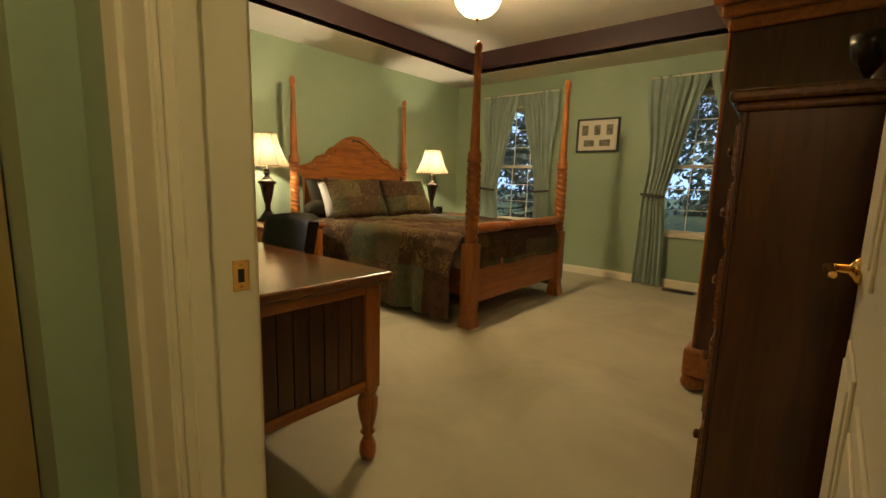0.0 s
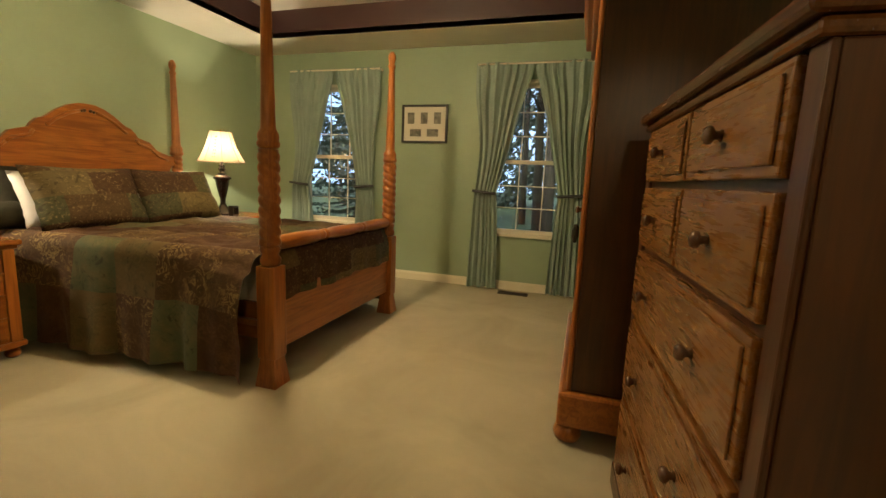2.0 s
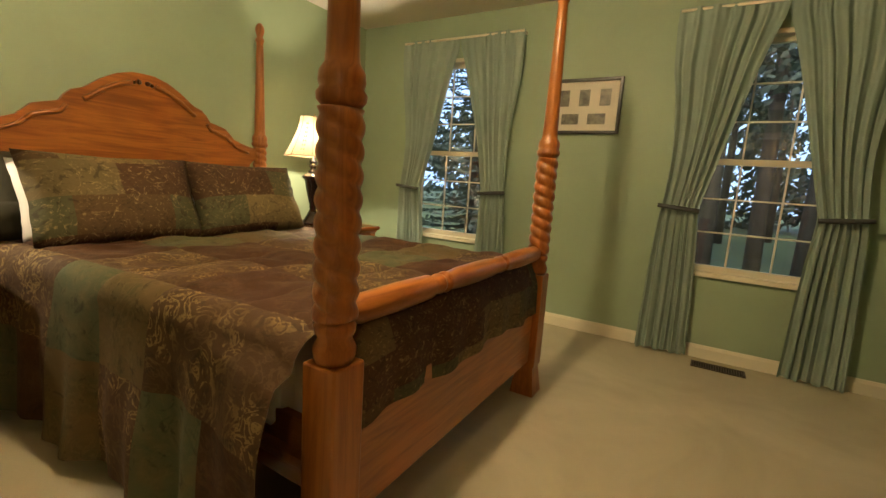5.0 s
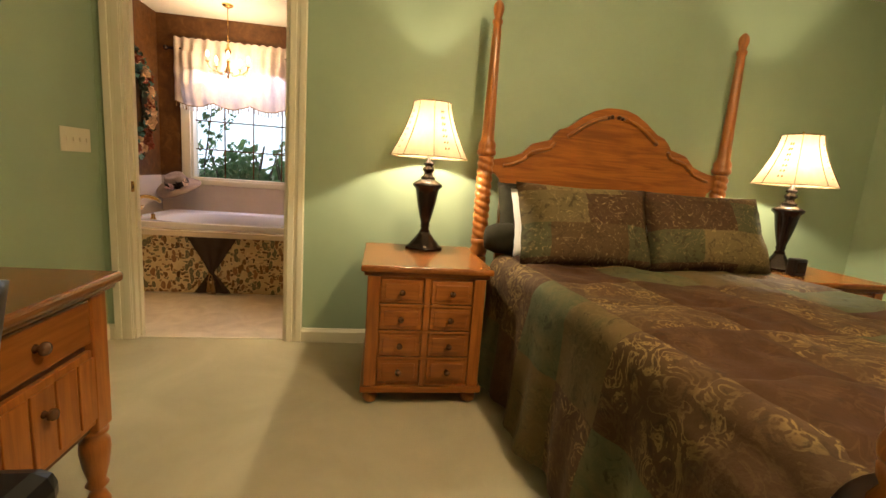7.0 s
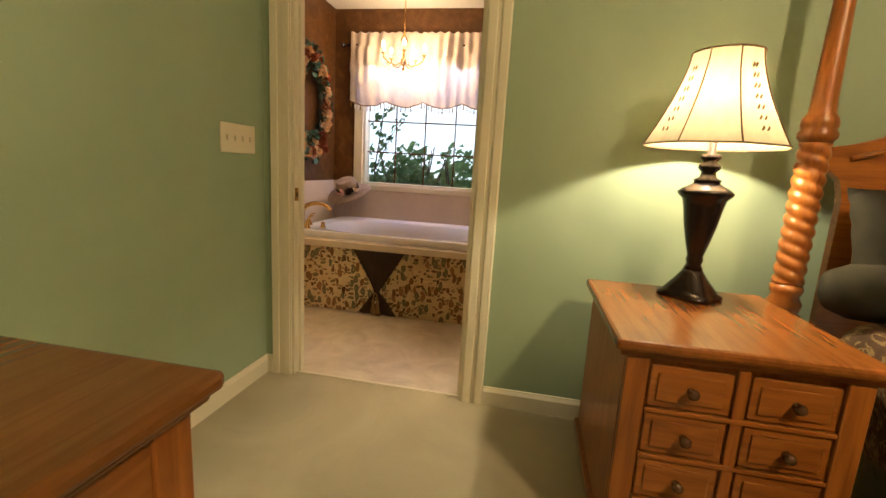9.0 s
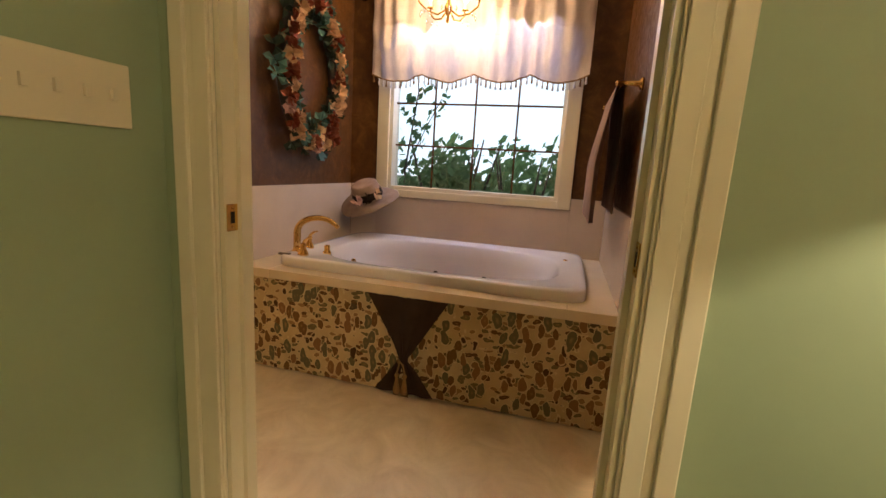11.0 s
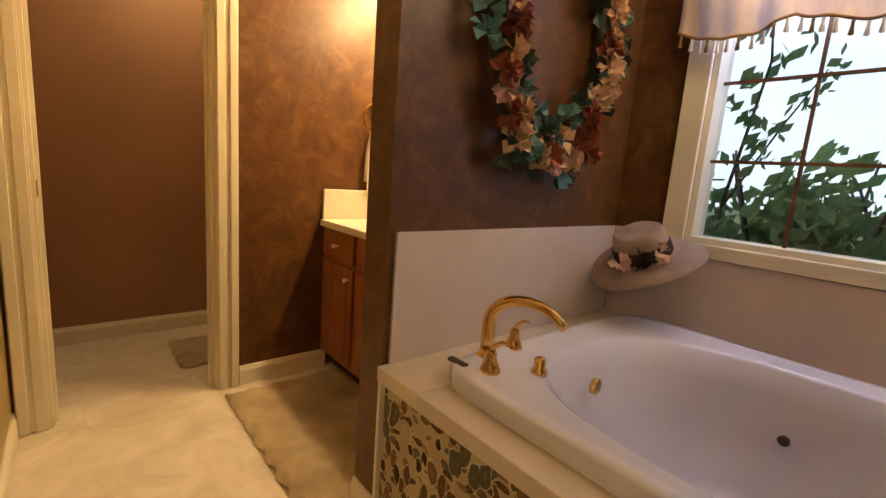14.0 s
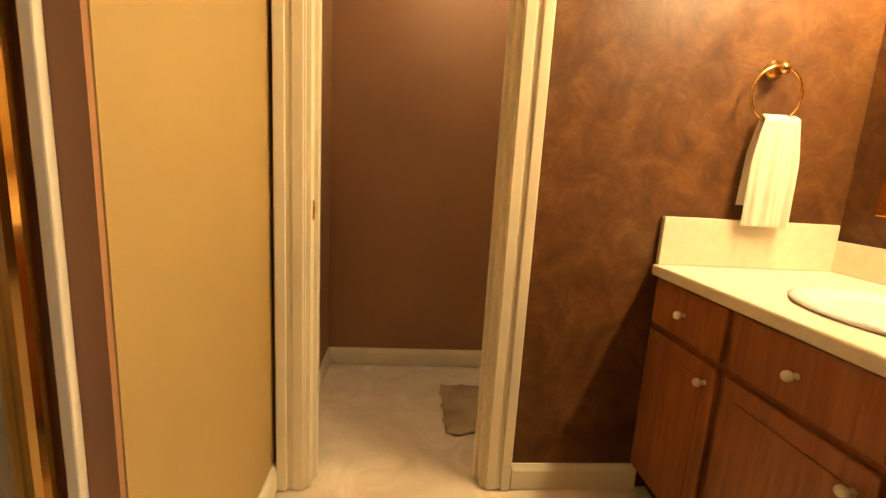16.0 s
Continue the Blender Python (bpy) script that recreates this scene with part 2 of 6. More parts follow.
def patch_cloth(base, other, figure, amount, scale):
    """Woven patch: two ground colours in broad blotches with a leafy figure over them."""
    def go(nt, b):
        v = coords(nt)
        c = ramp(nt, tex_noise(nt, v, 7, 4, 0.6, 0.8), [(0.38, base), (0.62, other)])
        fig = tex_noise(nt, v, scale, 3, 0.5, 3.2)
        c = mixc(nt, c, figure, ramp(nt, fig, [(0.50, (0, 0, 0)), (0.53, (amount,) * 3), (0.59, (amount,) * 3), (0.62, (0, 0, 0))]))
        c = mixc(nt, c, base, ramp(nt, tex_noise(nt, v, 5.5, 3), [(0.42, (0.85, 0.85, 0.85)), (0.56, (0, 0, 0))]))
        c = mixc(nt, c, (0.020, 0.012, 0.008), ramp(nt, tex_noise(nt, v, scale * 0.8, 5, 0.7, 2.0), [(0.56, (0, 0, 0)), (0.66, (0.55, 0.55, 0.55))]))
        nt.links.new(c, b.inputs["Base Color"])
        bump(nt, b, tex_noise(nt, v, 70, 4, 0.7), 0.4, 0.004)
    return go


PATCH_OLIVE = mat("quilt_olive", (0.06, 0.06, 0.03), 0.85, build=patch_cloth((0.070, 0.080, 0.042), (0.100, 0.088, 0.042), (0.13, 0.11, 0.055), 0.35, 13), spec=0.2)
PATCH_BROWN = mat("quilt_brown", (0.05, 0.025, 0.015), 0.85, build=patch_cloth((0.046, 0.019, 0.009), (0.072, 0.034, 0.015), (0.11, 0.065, 0.028), 0.3, 12), spec=0.2)
PATCH_TAN = mat("quilt_tan", (0.1, 0.07, 0.03), 0.85, build=patch_cloth((0.110, 0.075, 0.033), (0.080, 0.066, 0.030), (0.15, 0.11, 0.05), 0.4, 11), spec=0.2)
PATCH_GOLD = mat("quilt_gold", (0.07, 0.04, 0.02), 0.8, build=patch_cloth((0.060, 0.030, 0.013), (0.080, 0.044, 0.019), (0.32, 0.23, 0.09), 0.5, 12), spec=0.25)
DARKCLOTH = mat("dark_olive_cloth", (0.03, 0.028, 0.02), 0.9, build=cloth((0.022, 0.020, 0.014), (0.04, 0.036, 0.024)), spec=0.1)
SHEET = mat("white_sheet", (0.7, 0.68, 0.66), 0.9, build=cloth((0.62, 0.6, 0.58), (0.7, 0.68, 0.66)), spec=0.1)
DRAPE = mat("sage_drape", (0.2, 0.27, 0.22), 0.8, build=cloth((0.23, 0.295, 0.245), (0.29, 0.36, 0.305), 3), spec=0.2)
TIE = mat("tieback_cloth", (0.05, 0.05, 0.05), 0.8)
SHADE = mat("lamp_shade", (0.8, 0.7, 0.5), build=glow_cloth((0.42, 0.34, 0.22), 0, 0.22))
VALANCE = mat("valance_satin", (0.7, 0.6, 0.55), build=glow_cloth((0.62, 0.51, 0.44), 0, 0.13))
PIPING = mat("shade_piping", (0.16, 0.09, 0.03), 0.7)
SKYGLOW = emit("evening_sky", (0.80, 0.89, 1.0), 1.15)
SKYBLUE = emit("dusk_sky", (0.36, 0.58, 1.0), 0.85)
BULB = emit("bulb_glass", (1.0, 0.78, 0.45), 8)
DOMEGLASS = emit("dome_glass", (1.0, 0.76, 0.42), 5)
TOWEL = mat("taupe_towel", (0.3, 0.2, 0.16), 0.95, build=cloth((0.25, 0.165, 0.13), (0.33, 0.225, 0.18), 12), spec=0.1)
WTOWEL = mat("ivory_towel", (0.75, 0.7, 0.6), 0.95, build=cloth((0.66, 0.61, 0.5), (0.75, 0.70, 0.58), 12), spec=0.1)
SKIRT = mat("leaf_print_cloth", (0.4, 0.3, 0.2), 0.9, build=leaf_cloth, spec=0.1)
CHOC = mat("chocolate_cloth", (0.05, 0.03, 0.02), 0.85, build=cloth((0.032, 0.020, 0.014), (0.05, 0.032, 0.022)), spec=0.1)
TASSEL = mat("gold_tassel", (0.22, 0.12, 0.04), 0.8)
RUG = mat("tan_shag", (0.4, 0.3, 0.18), 0.95, build=cloth((0.24, 0.175, 0.10), (0.44, 0.34, 0.21), 4), spec=0.1)
HAT = mat("straw_felt", (0.3, 0.2, 0.14), 0.9, build=cloth((0.24, 0.165, 0.12), (0.34, 0.25, 0.19), 14), spec=0.1)
BLACKFRAME = mat("black_frame", (0.012, 0.01, 0.01), 0.35)
MATBOARD = mat("cream_mat_board", (0.62, 0.58, 0.48), 0.85)
PHOTO = mat("sepia_photo", (0.1, 0.09, 0.07), 0.4, build=wall_paint((0.03, 0.028, 0.02), (0.22, 0.20, 0.15), 30, 26))
PLATE = mat("switch_plate_plastic", (0.68, 0.62, 0.47), 0.35)
# Near-black colour in place of the shade inside holes and recesses.
DARKHOLE = mat("gap_shade", (0.01, 0.009, 0.008), 0.9)
MIRROR = mat("mirror_glass", (0.9, 0.9, 0.9), 0.02, 1.0)
BARK = mat("bark", (0.05, 0.04, 0.03), 0.9, build=cloth((0.03, 0.026, 0.022), (0.07, 0.06, 0.05)))
NEEDLE = mat("spruce_needles", (0.05, 0.08, 0.06), 0.7, build=cloth((0.035, 0.06, 0.05), (0.07, 0.10, 0.08), 3))
LEAF = mat("shrub_leaf", (0.06, 0.10, 0.04), 0.55, build=glow_cloth((0.13, 0.25, 0.12), 0, 0.45))
GRASS = mat("lawn", (0.05, 0.09, 0.03), 0.95, build=cloth((0.04, 0.075, 0.03), (0.07, 0.11, 0.045), 0.6))
VENT = mat("brown_vent_metal", (0.06, 0.04, 0.025), 0.5, 0.3)
TEAL = mat("teal_petal", (0.10, 0.22, 0.20), 0.8)
PEACH = mat("peach_petal", (0.62, 0.40, 0.24), 0.8)
RUST = mat("rust_petal", (0.22, 0.05, 0.025), 0.8)
PINKP = mat("pink_petal", (0.50, 0.30, 0.26), 0.8)
DGREEN = mat("dark_silk_leaf", (0.035, 0.06, 0.04), 0.8)


def glass_build(nt, b):
    out = nt.nodes["Material Output"]
    nt.nodes.remove(b)
    t, g, mx = nt.nodes.new("ShaderNodeBsdfTransparent"), nt.nodes.new("ShaderNodeBsdfGlossy"), nt.nodes.new("ShaderNodeMixShader")
    t.inputs[0].default_value = (0.93, 0.95, 0.95, 1)
    g.inputs["Roughness"].default_value = 0.02
    mx.inputs[0].default_value = 0.06
    nt.links.new(t.outputs[0], mx.inputs[1])
    nt.links.new(g.outputs[0], mx.inputs[2])
    nt.links.new(mx.outputs[0], out.inputs[0])


DECKTILE = mat("cream_deck_tile", (0.62, 0.52, 0.38), 0.2, build=wall_paint((0.58, 0.485, 0.35), (0.64, 0.545, 0.40), 40, 5))


def crystal_build(nt, b):
    b.inputs["Transmission Weight"].default_value = 0.9


GLASSY = mat("crystal", (0.95, 0.93, 0.9), 0.05, build=crystal_build)
GLASS = mat("window_glass", (1, 1, 1), build=glass_build)


# mesh helpers
def box(bm, x0, x1, y0, y1, z0, z1, bev=0.0):
    r = bmesh.ops.create_cube(bm, size=1)
    for v in r["verts"]:
        v.co = Vector(((x0 + x1) / 2 + v.co.x * (x1 - x0), (y0 + y1) / 2 + v.co.y * (y1 - y0), (z0 + z1) / 2 + v.co.z * (z1 - z0)))
    if bev:
        es = list({e for v in r["verts"] for e in v.link_edges})
        bmesh.ops.bevel(bm, geom=es, offset=bev, segments=2, affect="EDGES", profile=0.5)


def lathe(bm, prof, seg=20, at=(0, 0, 0), squash=1.0, axis="z"):
    rings = []
    for r, z in prof:
        ring = []
        for i in range(seg):
            a = 2 * math.pi * i / seg
            p = (r * math.cos(a), r * math.sin(a) * squash, z)
            if axis == "x":
                p = (p[2], p[0], p[1])
            if axis == "y":
                p = (p[0], p[2], p[1])
            ring.append(bm.verts.new((at[0] + p[0], at[1] + p[1], at[2] + p[2])))
        rings.append(ring)
    fs = []
    for a, b in zip(rings, rings[1:]):
        for i in range(seg):
            fs.append(bm.faces.new((a[i], a[(i + 1) % seg], b[(i + 1) % seg], b[i])))
    fs.append(bm.faces.new(rings[0][::-1]))
    fs.append(bm.faces.new(rings[-1]))
    for f in fs:
        f.smooth = True


def prism(bm, poly, d0, d1, plane="yz"):
    def p(a, b, d):
        return {"yz": (d, a, b), "xz": (a, d, b), "xy": (a, b, d)}[plane]
    lo = [bm.verts.new(p(a, b, d0)) for a, b in poly]
    hi = [bm.verts.new(p(a, b, d1)) for a, b in poly]
    n = len(poly)
    bm.faces.new(lo[::-1])
    bm.faces.new(hi)
    for i in range(n):
        bm.faces.new((lo[i], lo[(i + 1) % n], hi[(i + 1) % n], hi[i]))
    bmesh.ops.recalc_face_normals(bm, faces=bm.faces[:])


def tube(bm, pts, r, seg=8):
    pts = [Vector(p) for p in pts]
    rings = []
    for i, p in enumerate(pts):
        d = (pts[min(i + 1, len(pts) - 1)] - pts[max(i - 1, 0)]).normalized()
        u = d.orthogonal().normalized() if i == 0 else (rings_u - d * rings_u.dot(d)).normalized()
        rings_u = u
        w = d.cross(u)
        rr = r[i] if isinstance(r, (list, tuple)) else r
        rings.append([bm.verts.new(p + (u * math.cos(2 * math.pi * k / seg) + w * math.sin(2 * math.pi * k / seg)) * rr) for k in range(seg)])
    for a, b in zip(rings, rings[1:]):
        for k in range(seg):
            bm.faces.new((a[k], a[(k + 1) % seg], b[(k + 1) % seg], b[k])).smooth = True
    bm.faces.new(rings[0][::-1])
    bm.faces.new(rings[-1])


def sheet_grid(bm, nu, nv, fn, smooth=True, uv=None):
    vs = [[bm.verts.new(fn(i / nu, j / nv)) for j in range(nv + 1)] for i in range(nu + 1)]
    lay = bm.loops.layers.uv.verify() if uv else None
    for i in range(nu):
        for j in range(nv):
            f = bm.faces.new((vs[i][j], vs[i + 1][j], vs[i + 1][j + 1], vs[i][j + 1]))
            f.smooth = smooth
            if uv:
                for lp, (a, b) in zip(f.loops, ((i, j), (i + 1, j), (i + 1, j + 1), (i, j + 1))):
                    lp[lay].uv = uv(a / nu, b / nv)
    return vs


def mesh_ob(name, bm, material):
    me = bpy.data.meshes.new(name)
    bm.to_mesh(me)
    bm.free()
    me.materials.append(material)
    return new(name, me)


def part(name, bm, material, parent, label=""):
    ob = mesh_ob(name, bm, material)
    ob.parent = parent
    return tagged(ob, label)


def thing(name, label, category, at=(0, 0, 0), rz=0.0, group=""):
    ob = new(name)
    ob.empty_display_size = 0.1
    ob.matrix_basis = pose(*at, 0, 0, rz)
    return tagged(ob, label, category, group)


def solo(name, bm, material, label, category, group="", at=(0, 0, 0), rz=0.0):
    ob = mesh_ob(name, bm, material)
    ob.matrix_basis = pose(*at, 0, 0, rz)
    return tagged(ob, label, category, group)


def structure(name, bm, material, label="", parent=None):
    ob = mesh_ob(name, bm, material)
    ob.parent = parent
    return tagged(ob, label, "", "", "structure")


def boxes(*dims, bev=0.0):
    bm = bmesh.new()
    for d in dims:
        box(bm, *d, bev=bev)
    return bm


# large structure
H = 2.44
XE, YN = 4.58, 4.97
TX0, TX1, TY0, TY1, TZ = 0.63, 3.92, 0.55, 4.43, 2.70
DOOR_Y0, DOOR_Y1, DOOR_H = 0.14, 1.005, 2.03
ENT0, ENT1, ENTY = 3.378, 4.30, 0.12
W1, W2 = (0.65, 1.51), (2.84, 3.70)
SILL, HEAD = 0.58, 2.10
BW = (-0.364, 0.813, 0.873, 2.06)
BX = -0.048
AX0, AX1, AY0, AY1 = -2.165, -1.01, -0.657, 1.125
VX = -1.905
SY = -1.755
ZT = 2.80

structure("floor", boxes((-0.03, XE, -1.6, YN, -0.1, 0.0)), CARPET, "beige cut-pile carpet floor")
structure("floor_bath", boxes((-2.6, -0.032, -3.15, 3.05, -0.1, -0.004)), VINYL, "cream mottled sheet vinyl floor")
structure("threshold", boxes((-0.042, -0.026, DOOR_Y0 + 0.013, DOOR_Y1 - 0.013, -0.004, 0.004)), TRIM, "thin pale strip where carpet meets vinyl")
structure("wall_west", boxes((BX, 0, -0.12, DOOR_Y0, 0, ZT), (BX, 0, DOOR_Y1, YN + 0.12, 0, ZT), (BX, 0, DOOR_Y0, DOOR_Y1, DOOR_H, ZT)), GREEN, "sage green painted bedroom wall")
structure("wall_south", boxes((0, 2.85, -0.14, 0, 0, ZT), (2.85, ENT0, -0.02, ENTY, 0, ZT), (ENT1, XE, -0.02, ENTY, 0, ZT), (ENT0, ENT1, -0.02, ENTY, DOOR_H, ZT)), GREEN, "sage green painted bedroom wall")
structure("wall_east", boxes((XE, XE + 0.12, -1.7, YN + 0.12, 0, ZT)), GREEN, "sage green painted bedroom wall")
segs = []
for a, b in ((0, W1[0]), (W1[1], W2[0]), (W2[1], XE)):
    segs.append((a, b, YN, YN + 0.12, 0, ZT))
for a, b in (W1, W2):
    segs += [(a, b, YN, YN + 0.12, 0, SILL), (a, b, YN, YN + 0.12, HEAD, ZT)]
structure("wall_north", boxes(*segs), GREEN, "sage green painted bedroom wall")
structure("hall_wall", boxes((2.4, 2.5, -1.6, -0.145, 0, ZT), (2.4, XE, -1.7, -1.6, 0, ZT)), MUSTARD, "tan painted hallway wall")
structure("ceiling", boxes((BX, TX0, -0.14, YN, H, H + 0.05), (TX1, XE, -0.14, YN, H, H + 0.05), (TX0, TX1, -0.14, TY0, H, H + 0.05), (TX0, TX1, TY1, YN, H, H + 0.05)), CEIL, "cream textured ceiling")
structure("ceiling_tray", boxes((TX0, TX1, TY0, TY1, TZ, TZ + 0.05)), CEIL, "cream raised tray ceiling")
structure("ceiling_hall", boxes((2.4, XE, -1.6, -0.145, H, H + 0.05), (2.4, 2.85, -0.145, -0.14, H, H + 0.05)), CEIL, "cream hallway ceiling")
structure("tray_band", boxes((TX0 - 0.02, TX0, TY0, TY1, H + 0.002, TZ), (TX1, TX1 + 0.02, TY0, TY1, H + 0.002, TZ), (TX0 - 0.02, TX1 + 0.02, TY0 - 0.02, TY0, H + 0.002, TZ), (TX0 - 0.02, TX1 + 0.02, TY1, TY1 + 0.02, H + 0.002, TZ)), MAROON, "dark maroon painted tray ceiling band")
# bathroom shell
structure("wall_bath_door_side", boxes((BX - 0.012, BX - 0.002, DOOR_Y1, 3.0, 0, H), (BX - 0.012, BX - 0.002, -0.14, DOOR_Y0, 0, H), (BX - 0.012, 0.0, -0.245, -0.14, 0, H), (BX - 0.012, BX - 0.002, DOOR_Y0, DOOR_Y1, DOOR_H, H)), TAN, "brown painted bathroom wall")
EXW, EY = -0.135, -1.06
structure("wall_bath_east", boxes((EXW, 0.0, SY, EY, 0, H)), MUSTARD, "tan painted bathroom wall")
# End face in a darker brown than the wall's tan broad side.
structure("wall_bath_return", boxes((EXW + 0.003, 0.0, EY, EY + 0.012, 0, H)), TAN, "darker brown end face of the bathroom wall")
structure("wall_shower", boxes((0.0, 1.0, -0.26, -0.145, 0, H), (0.0, 1.0, -1.2, -1.06, 0, H), (1.0, 1.05, -1.2, -0.145, 0, H)), TILE, "cream wall behind the bathroom")
structure("wall_bath_south", boxes((-0.235, 0.0, SY - 0.11, SY, 0, H), (VX - 0.12, -0.818, SY - 0.11, SY, 0, H), (-0.818, -0.235, SY - 0.11, SY, DOOR_H, H)), BROWN, "brown faux-finish bathroom wall")
structure("wall_bath_vanity", boxes((VX - 0.12, VX, SY, AY0 - 0.12, 0, H), (AX0 - 0.14, VX - 0.12, AY0 - 0.24, AY0 - 0.12, 0, H)), BROWN, "brown faux-finish wall over the vanity")
structure("wall_bath_vanity_north", boxes((VX - 0.12, VX, AY1 + 0.12, 3.0, 0, H), (AX0 - 0.14, VX - 0.12, AY1 + 0.12, AY1 + 0.24, 0, H), (VX - 0.12, BX - 0.002, 3.0, 3.1, 0, H)), BROWN, "brown faux-finish wall over the vanity")
structure("partition_south", boxes((AX0, AX1 + 0.02, AY0 - 0.12, AY0, 0, H)), BROWN, "dark brown partition beside the tub")
structure("partition_north", boxes((AX0, AX1 + 0.02, AY1, AY1 + 0.12, 0, H)), BROWN, "dark brown partition beside the tub")
structure("wall_bath_window", boxes((AX0 - 0.14, AX0, AY0 - 0.12, BW[0], 0, H), (AX0 - 0.14, AX0, BW[1], AY1 + 0.12, 0, H), (AX0 - 0.14, AX0, BW[0], BW[1], 0, BW[2]), (AX0 - 0.14, AX0, BW[0], BW[1], BW[3], H)), BROWN, "dark brown wall around the tub window")
# Out of view; added so sun and sky don't leak in above the shower.
structure("ceiling_shower", boxes((BX + 0.001, 1.05, -1.2, -0.145, H, H + 0.05)), CEIL, "unseen cream cover over the shower that keeps outdoor light out")
structure("ceiling_bath", boxes((-2.6, BX, -3.15, 3.1, H, H + 0.05)), CEIL, "cream textured bathroom ceiling")
structure("wall_wc_east", boxes((-0.145, -0.045, -2.677, SY - 0.11, 0, H)), TAN, "mocha painted water closet wall")
structure("wall_wc_south", boxes((-1.7, -0.045, -2.8, -2.677, 0, H)), TAN, "mocha painted water closet wall")
structure("wall_wc_west", boxes((-1.7, -1.6, -2.677, SY - 0.11, 0, H)), TAN, "mocha painted water closet wall")


def base_run(x0, y0, x1, y1, nx, ny, name="baseboard", h=0.09):
    """A baseboard from (x0, y0) to (x1, y1) whose face looks along (nx, ny)."""
    bm = bmesh.new()
    prof = [(0, 0), (0.014, 0), (0.014, h - 0.022), (0.009, h - 0.01), (0.006, h), (0, h)]
    a = [bm.verts.new((x0 + nx * d, y0 + ny * d, z)) for d, z in prof]
    b = [bm.verts.new((x1 + nx * d, y1 + ny * d, z)) for d, z in prof]
    n = len(prof)
    for i in range(n):
        bm.faces.new((a[i], a[(i + 1) % n], b[(i + 1) % n], b[i]))
    bm.faces.new(a)
    bm.faces.new(b[::-1])
    bmesh.ops.recalc_face_normals(bm, faces=bm.faces[:])
    structure(name, bm, TRIM, "cream painted baseboard")


base_run(0, 0, 2.85, 0, 0, 1)
base_run(2.85, ENTY, ENT0 - 0.075, ENTY, 0, 1)
base_run(0, 0, 0, DOOR_Y0 - 0.10, 1, 0)
base_run(0, DOOR_Y1 + 0.10, 0, YN, 1, 0)
base_run(0, YN, XE, YN, 0, -1)
base_run(XE, ENTY, XE, YN, -1, 0)
base_run(EXW, SY, EXW, EY, -1, 0)
base_run(BX - 0.012, -0.14, BX - 0.012, DOOR_Y0 - 0.10, -1, 0)
base_run(BX - 0.012, DOOR_Y1 + 0.10, BX - 0.012, 3.0, -1, 0)
base_run(-1.34, SY, -0.910, SY, 0, 1)
base_run(AX1 + 0.02, AY0 - 0.12, AX1 + 0.02, AY0 + 0.015, 1, 0)
base_run(AX1 + 0.02, AY1 - 0.015, AX1 + 0.02, AY1 + 0.12, 1, 0)
base_run(-1.6, -2.677, -0.145, -2.677, 0, 1)
base_run(-0.145, -2.677, -0.145, SY - 0.11, -1, 0)


def casing_set(name, a0, a1, top, plane, face, out, w=0.075, label="cream moulded door casing"):
    """A door casing round an opening a0..a1 on a wall whose face stands at `face`, proud along `out`."""
    bm = bmesh.new()
    for lo, hi, d in ((0.0, w, 0.010), (0.006, w * 0.42, 0.016), (w * 0.62, w - 0.004, 0.020)):
        for s, e in ((a0 - hi, a0 - lo), (a1 + lo, a1 + hi)):
            f0, f1 = sorted((face + out * 0.0, face + out * d))
            if plane == "x":
                box(bm, f0, f1, s, e, 0, top + lo, 0.002)
            else:
                box(bm, s, e, f0, f1, 0, top + lo, 0.002)
        f0, f1 = sorted((face, face + out * d))
        if plane == "x":
            box(bm, f0, f1, a0 - hi, a1 + hi, top + lo, top + hi, 0.002)
        else:
            box(bm, a0 - hi, a1 + hi, f0, f1, top + lo, top + hi, 0.002)
    return structure(name, bm, TRIM, label)


def jamb_set(name, a0, a1, top, plane, f0, f1, stop):
    bm = bmesh.new()
    t = 0.012
    for s, e in ((a0 - 0.001, a0 + t), (a1 - t, a1 + 0.001)):
        (box(bm, f0, f1, s, e, 0, top) if plane == "x" else box(bm, s, e, f0, f1, 0, top))
    (box(bm, f0, f1, a0 + t, a1 - t, top - t, top + 0.001) if plane == "x" else box(bm, a0 + t, a1 - t, f0, f1, top - t, top + 0.001))
    for s, e in ((a0 + t, a0 + 2 * t), (a1 - 2 * t, a1 - t)):
        (box(bm, stop, stop + 0.035, s, e, 0, top - t) if plane == "x" else box(bm, s, e, stop, stop + 0.035, 0, top - t))
    return structure(name, bm, TRIM, "cream painted door jamb")


casing_set("door_1_casing", DOOR_Y0, DOOR_Y1, DOOR_H, "x", 0.0, 1, 0.10)
casing_set("door_1_casing", DOOR_Y0, DOOR_Y1, DOOR_H, "x", BX - 0.012, -1, 0.10)
jamb_set("door_1_jamb", DOOR_Y0, DOOR_Y1, DOOR_H, "x", BX - 0.012, 0.0, -0.075)
casing_set("door_2_casing", ENT0, ENT1, DOOR_H, "y", ENTY, 1)
casing_set("door_2_casing", ENT0, ENT1, DOOR_H, "y", -0.02, -1, 0.24)
jamb_set("door_2_jamb", ENT0, ENT1, DOOR_H, "y", -0.02, ENTY, -0.005)
casing_set("door_3_casing", -0.818, -0.235, DOOR_H, "y", SY, 1, 0.09)
jamb_set("door_3_jamb", -0.818, -0.235, DOOR_H, "y", SY - 0.11, SY, SY - 0.08)


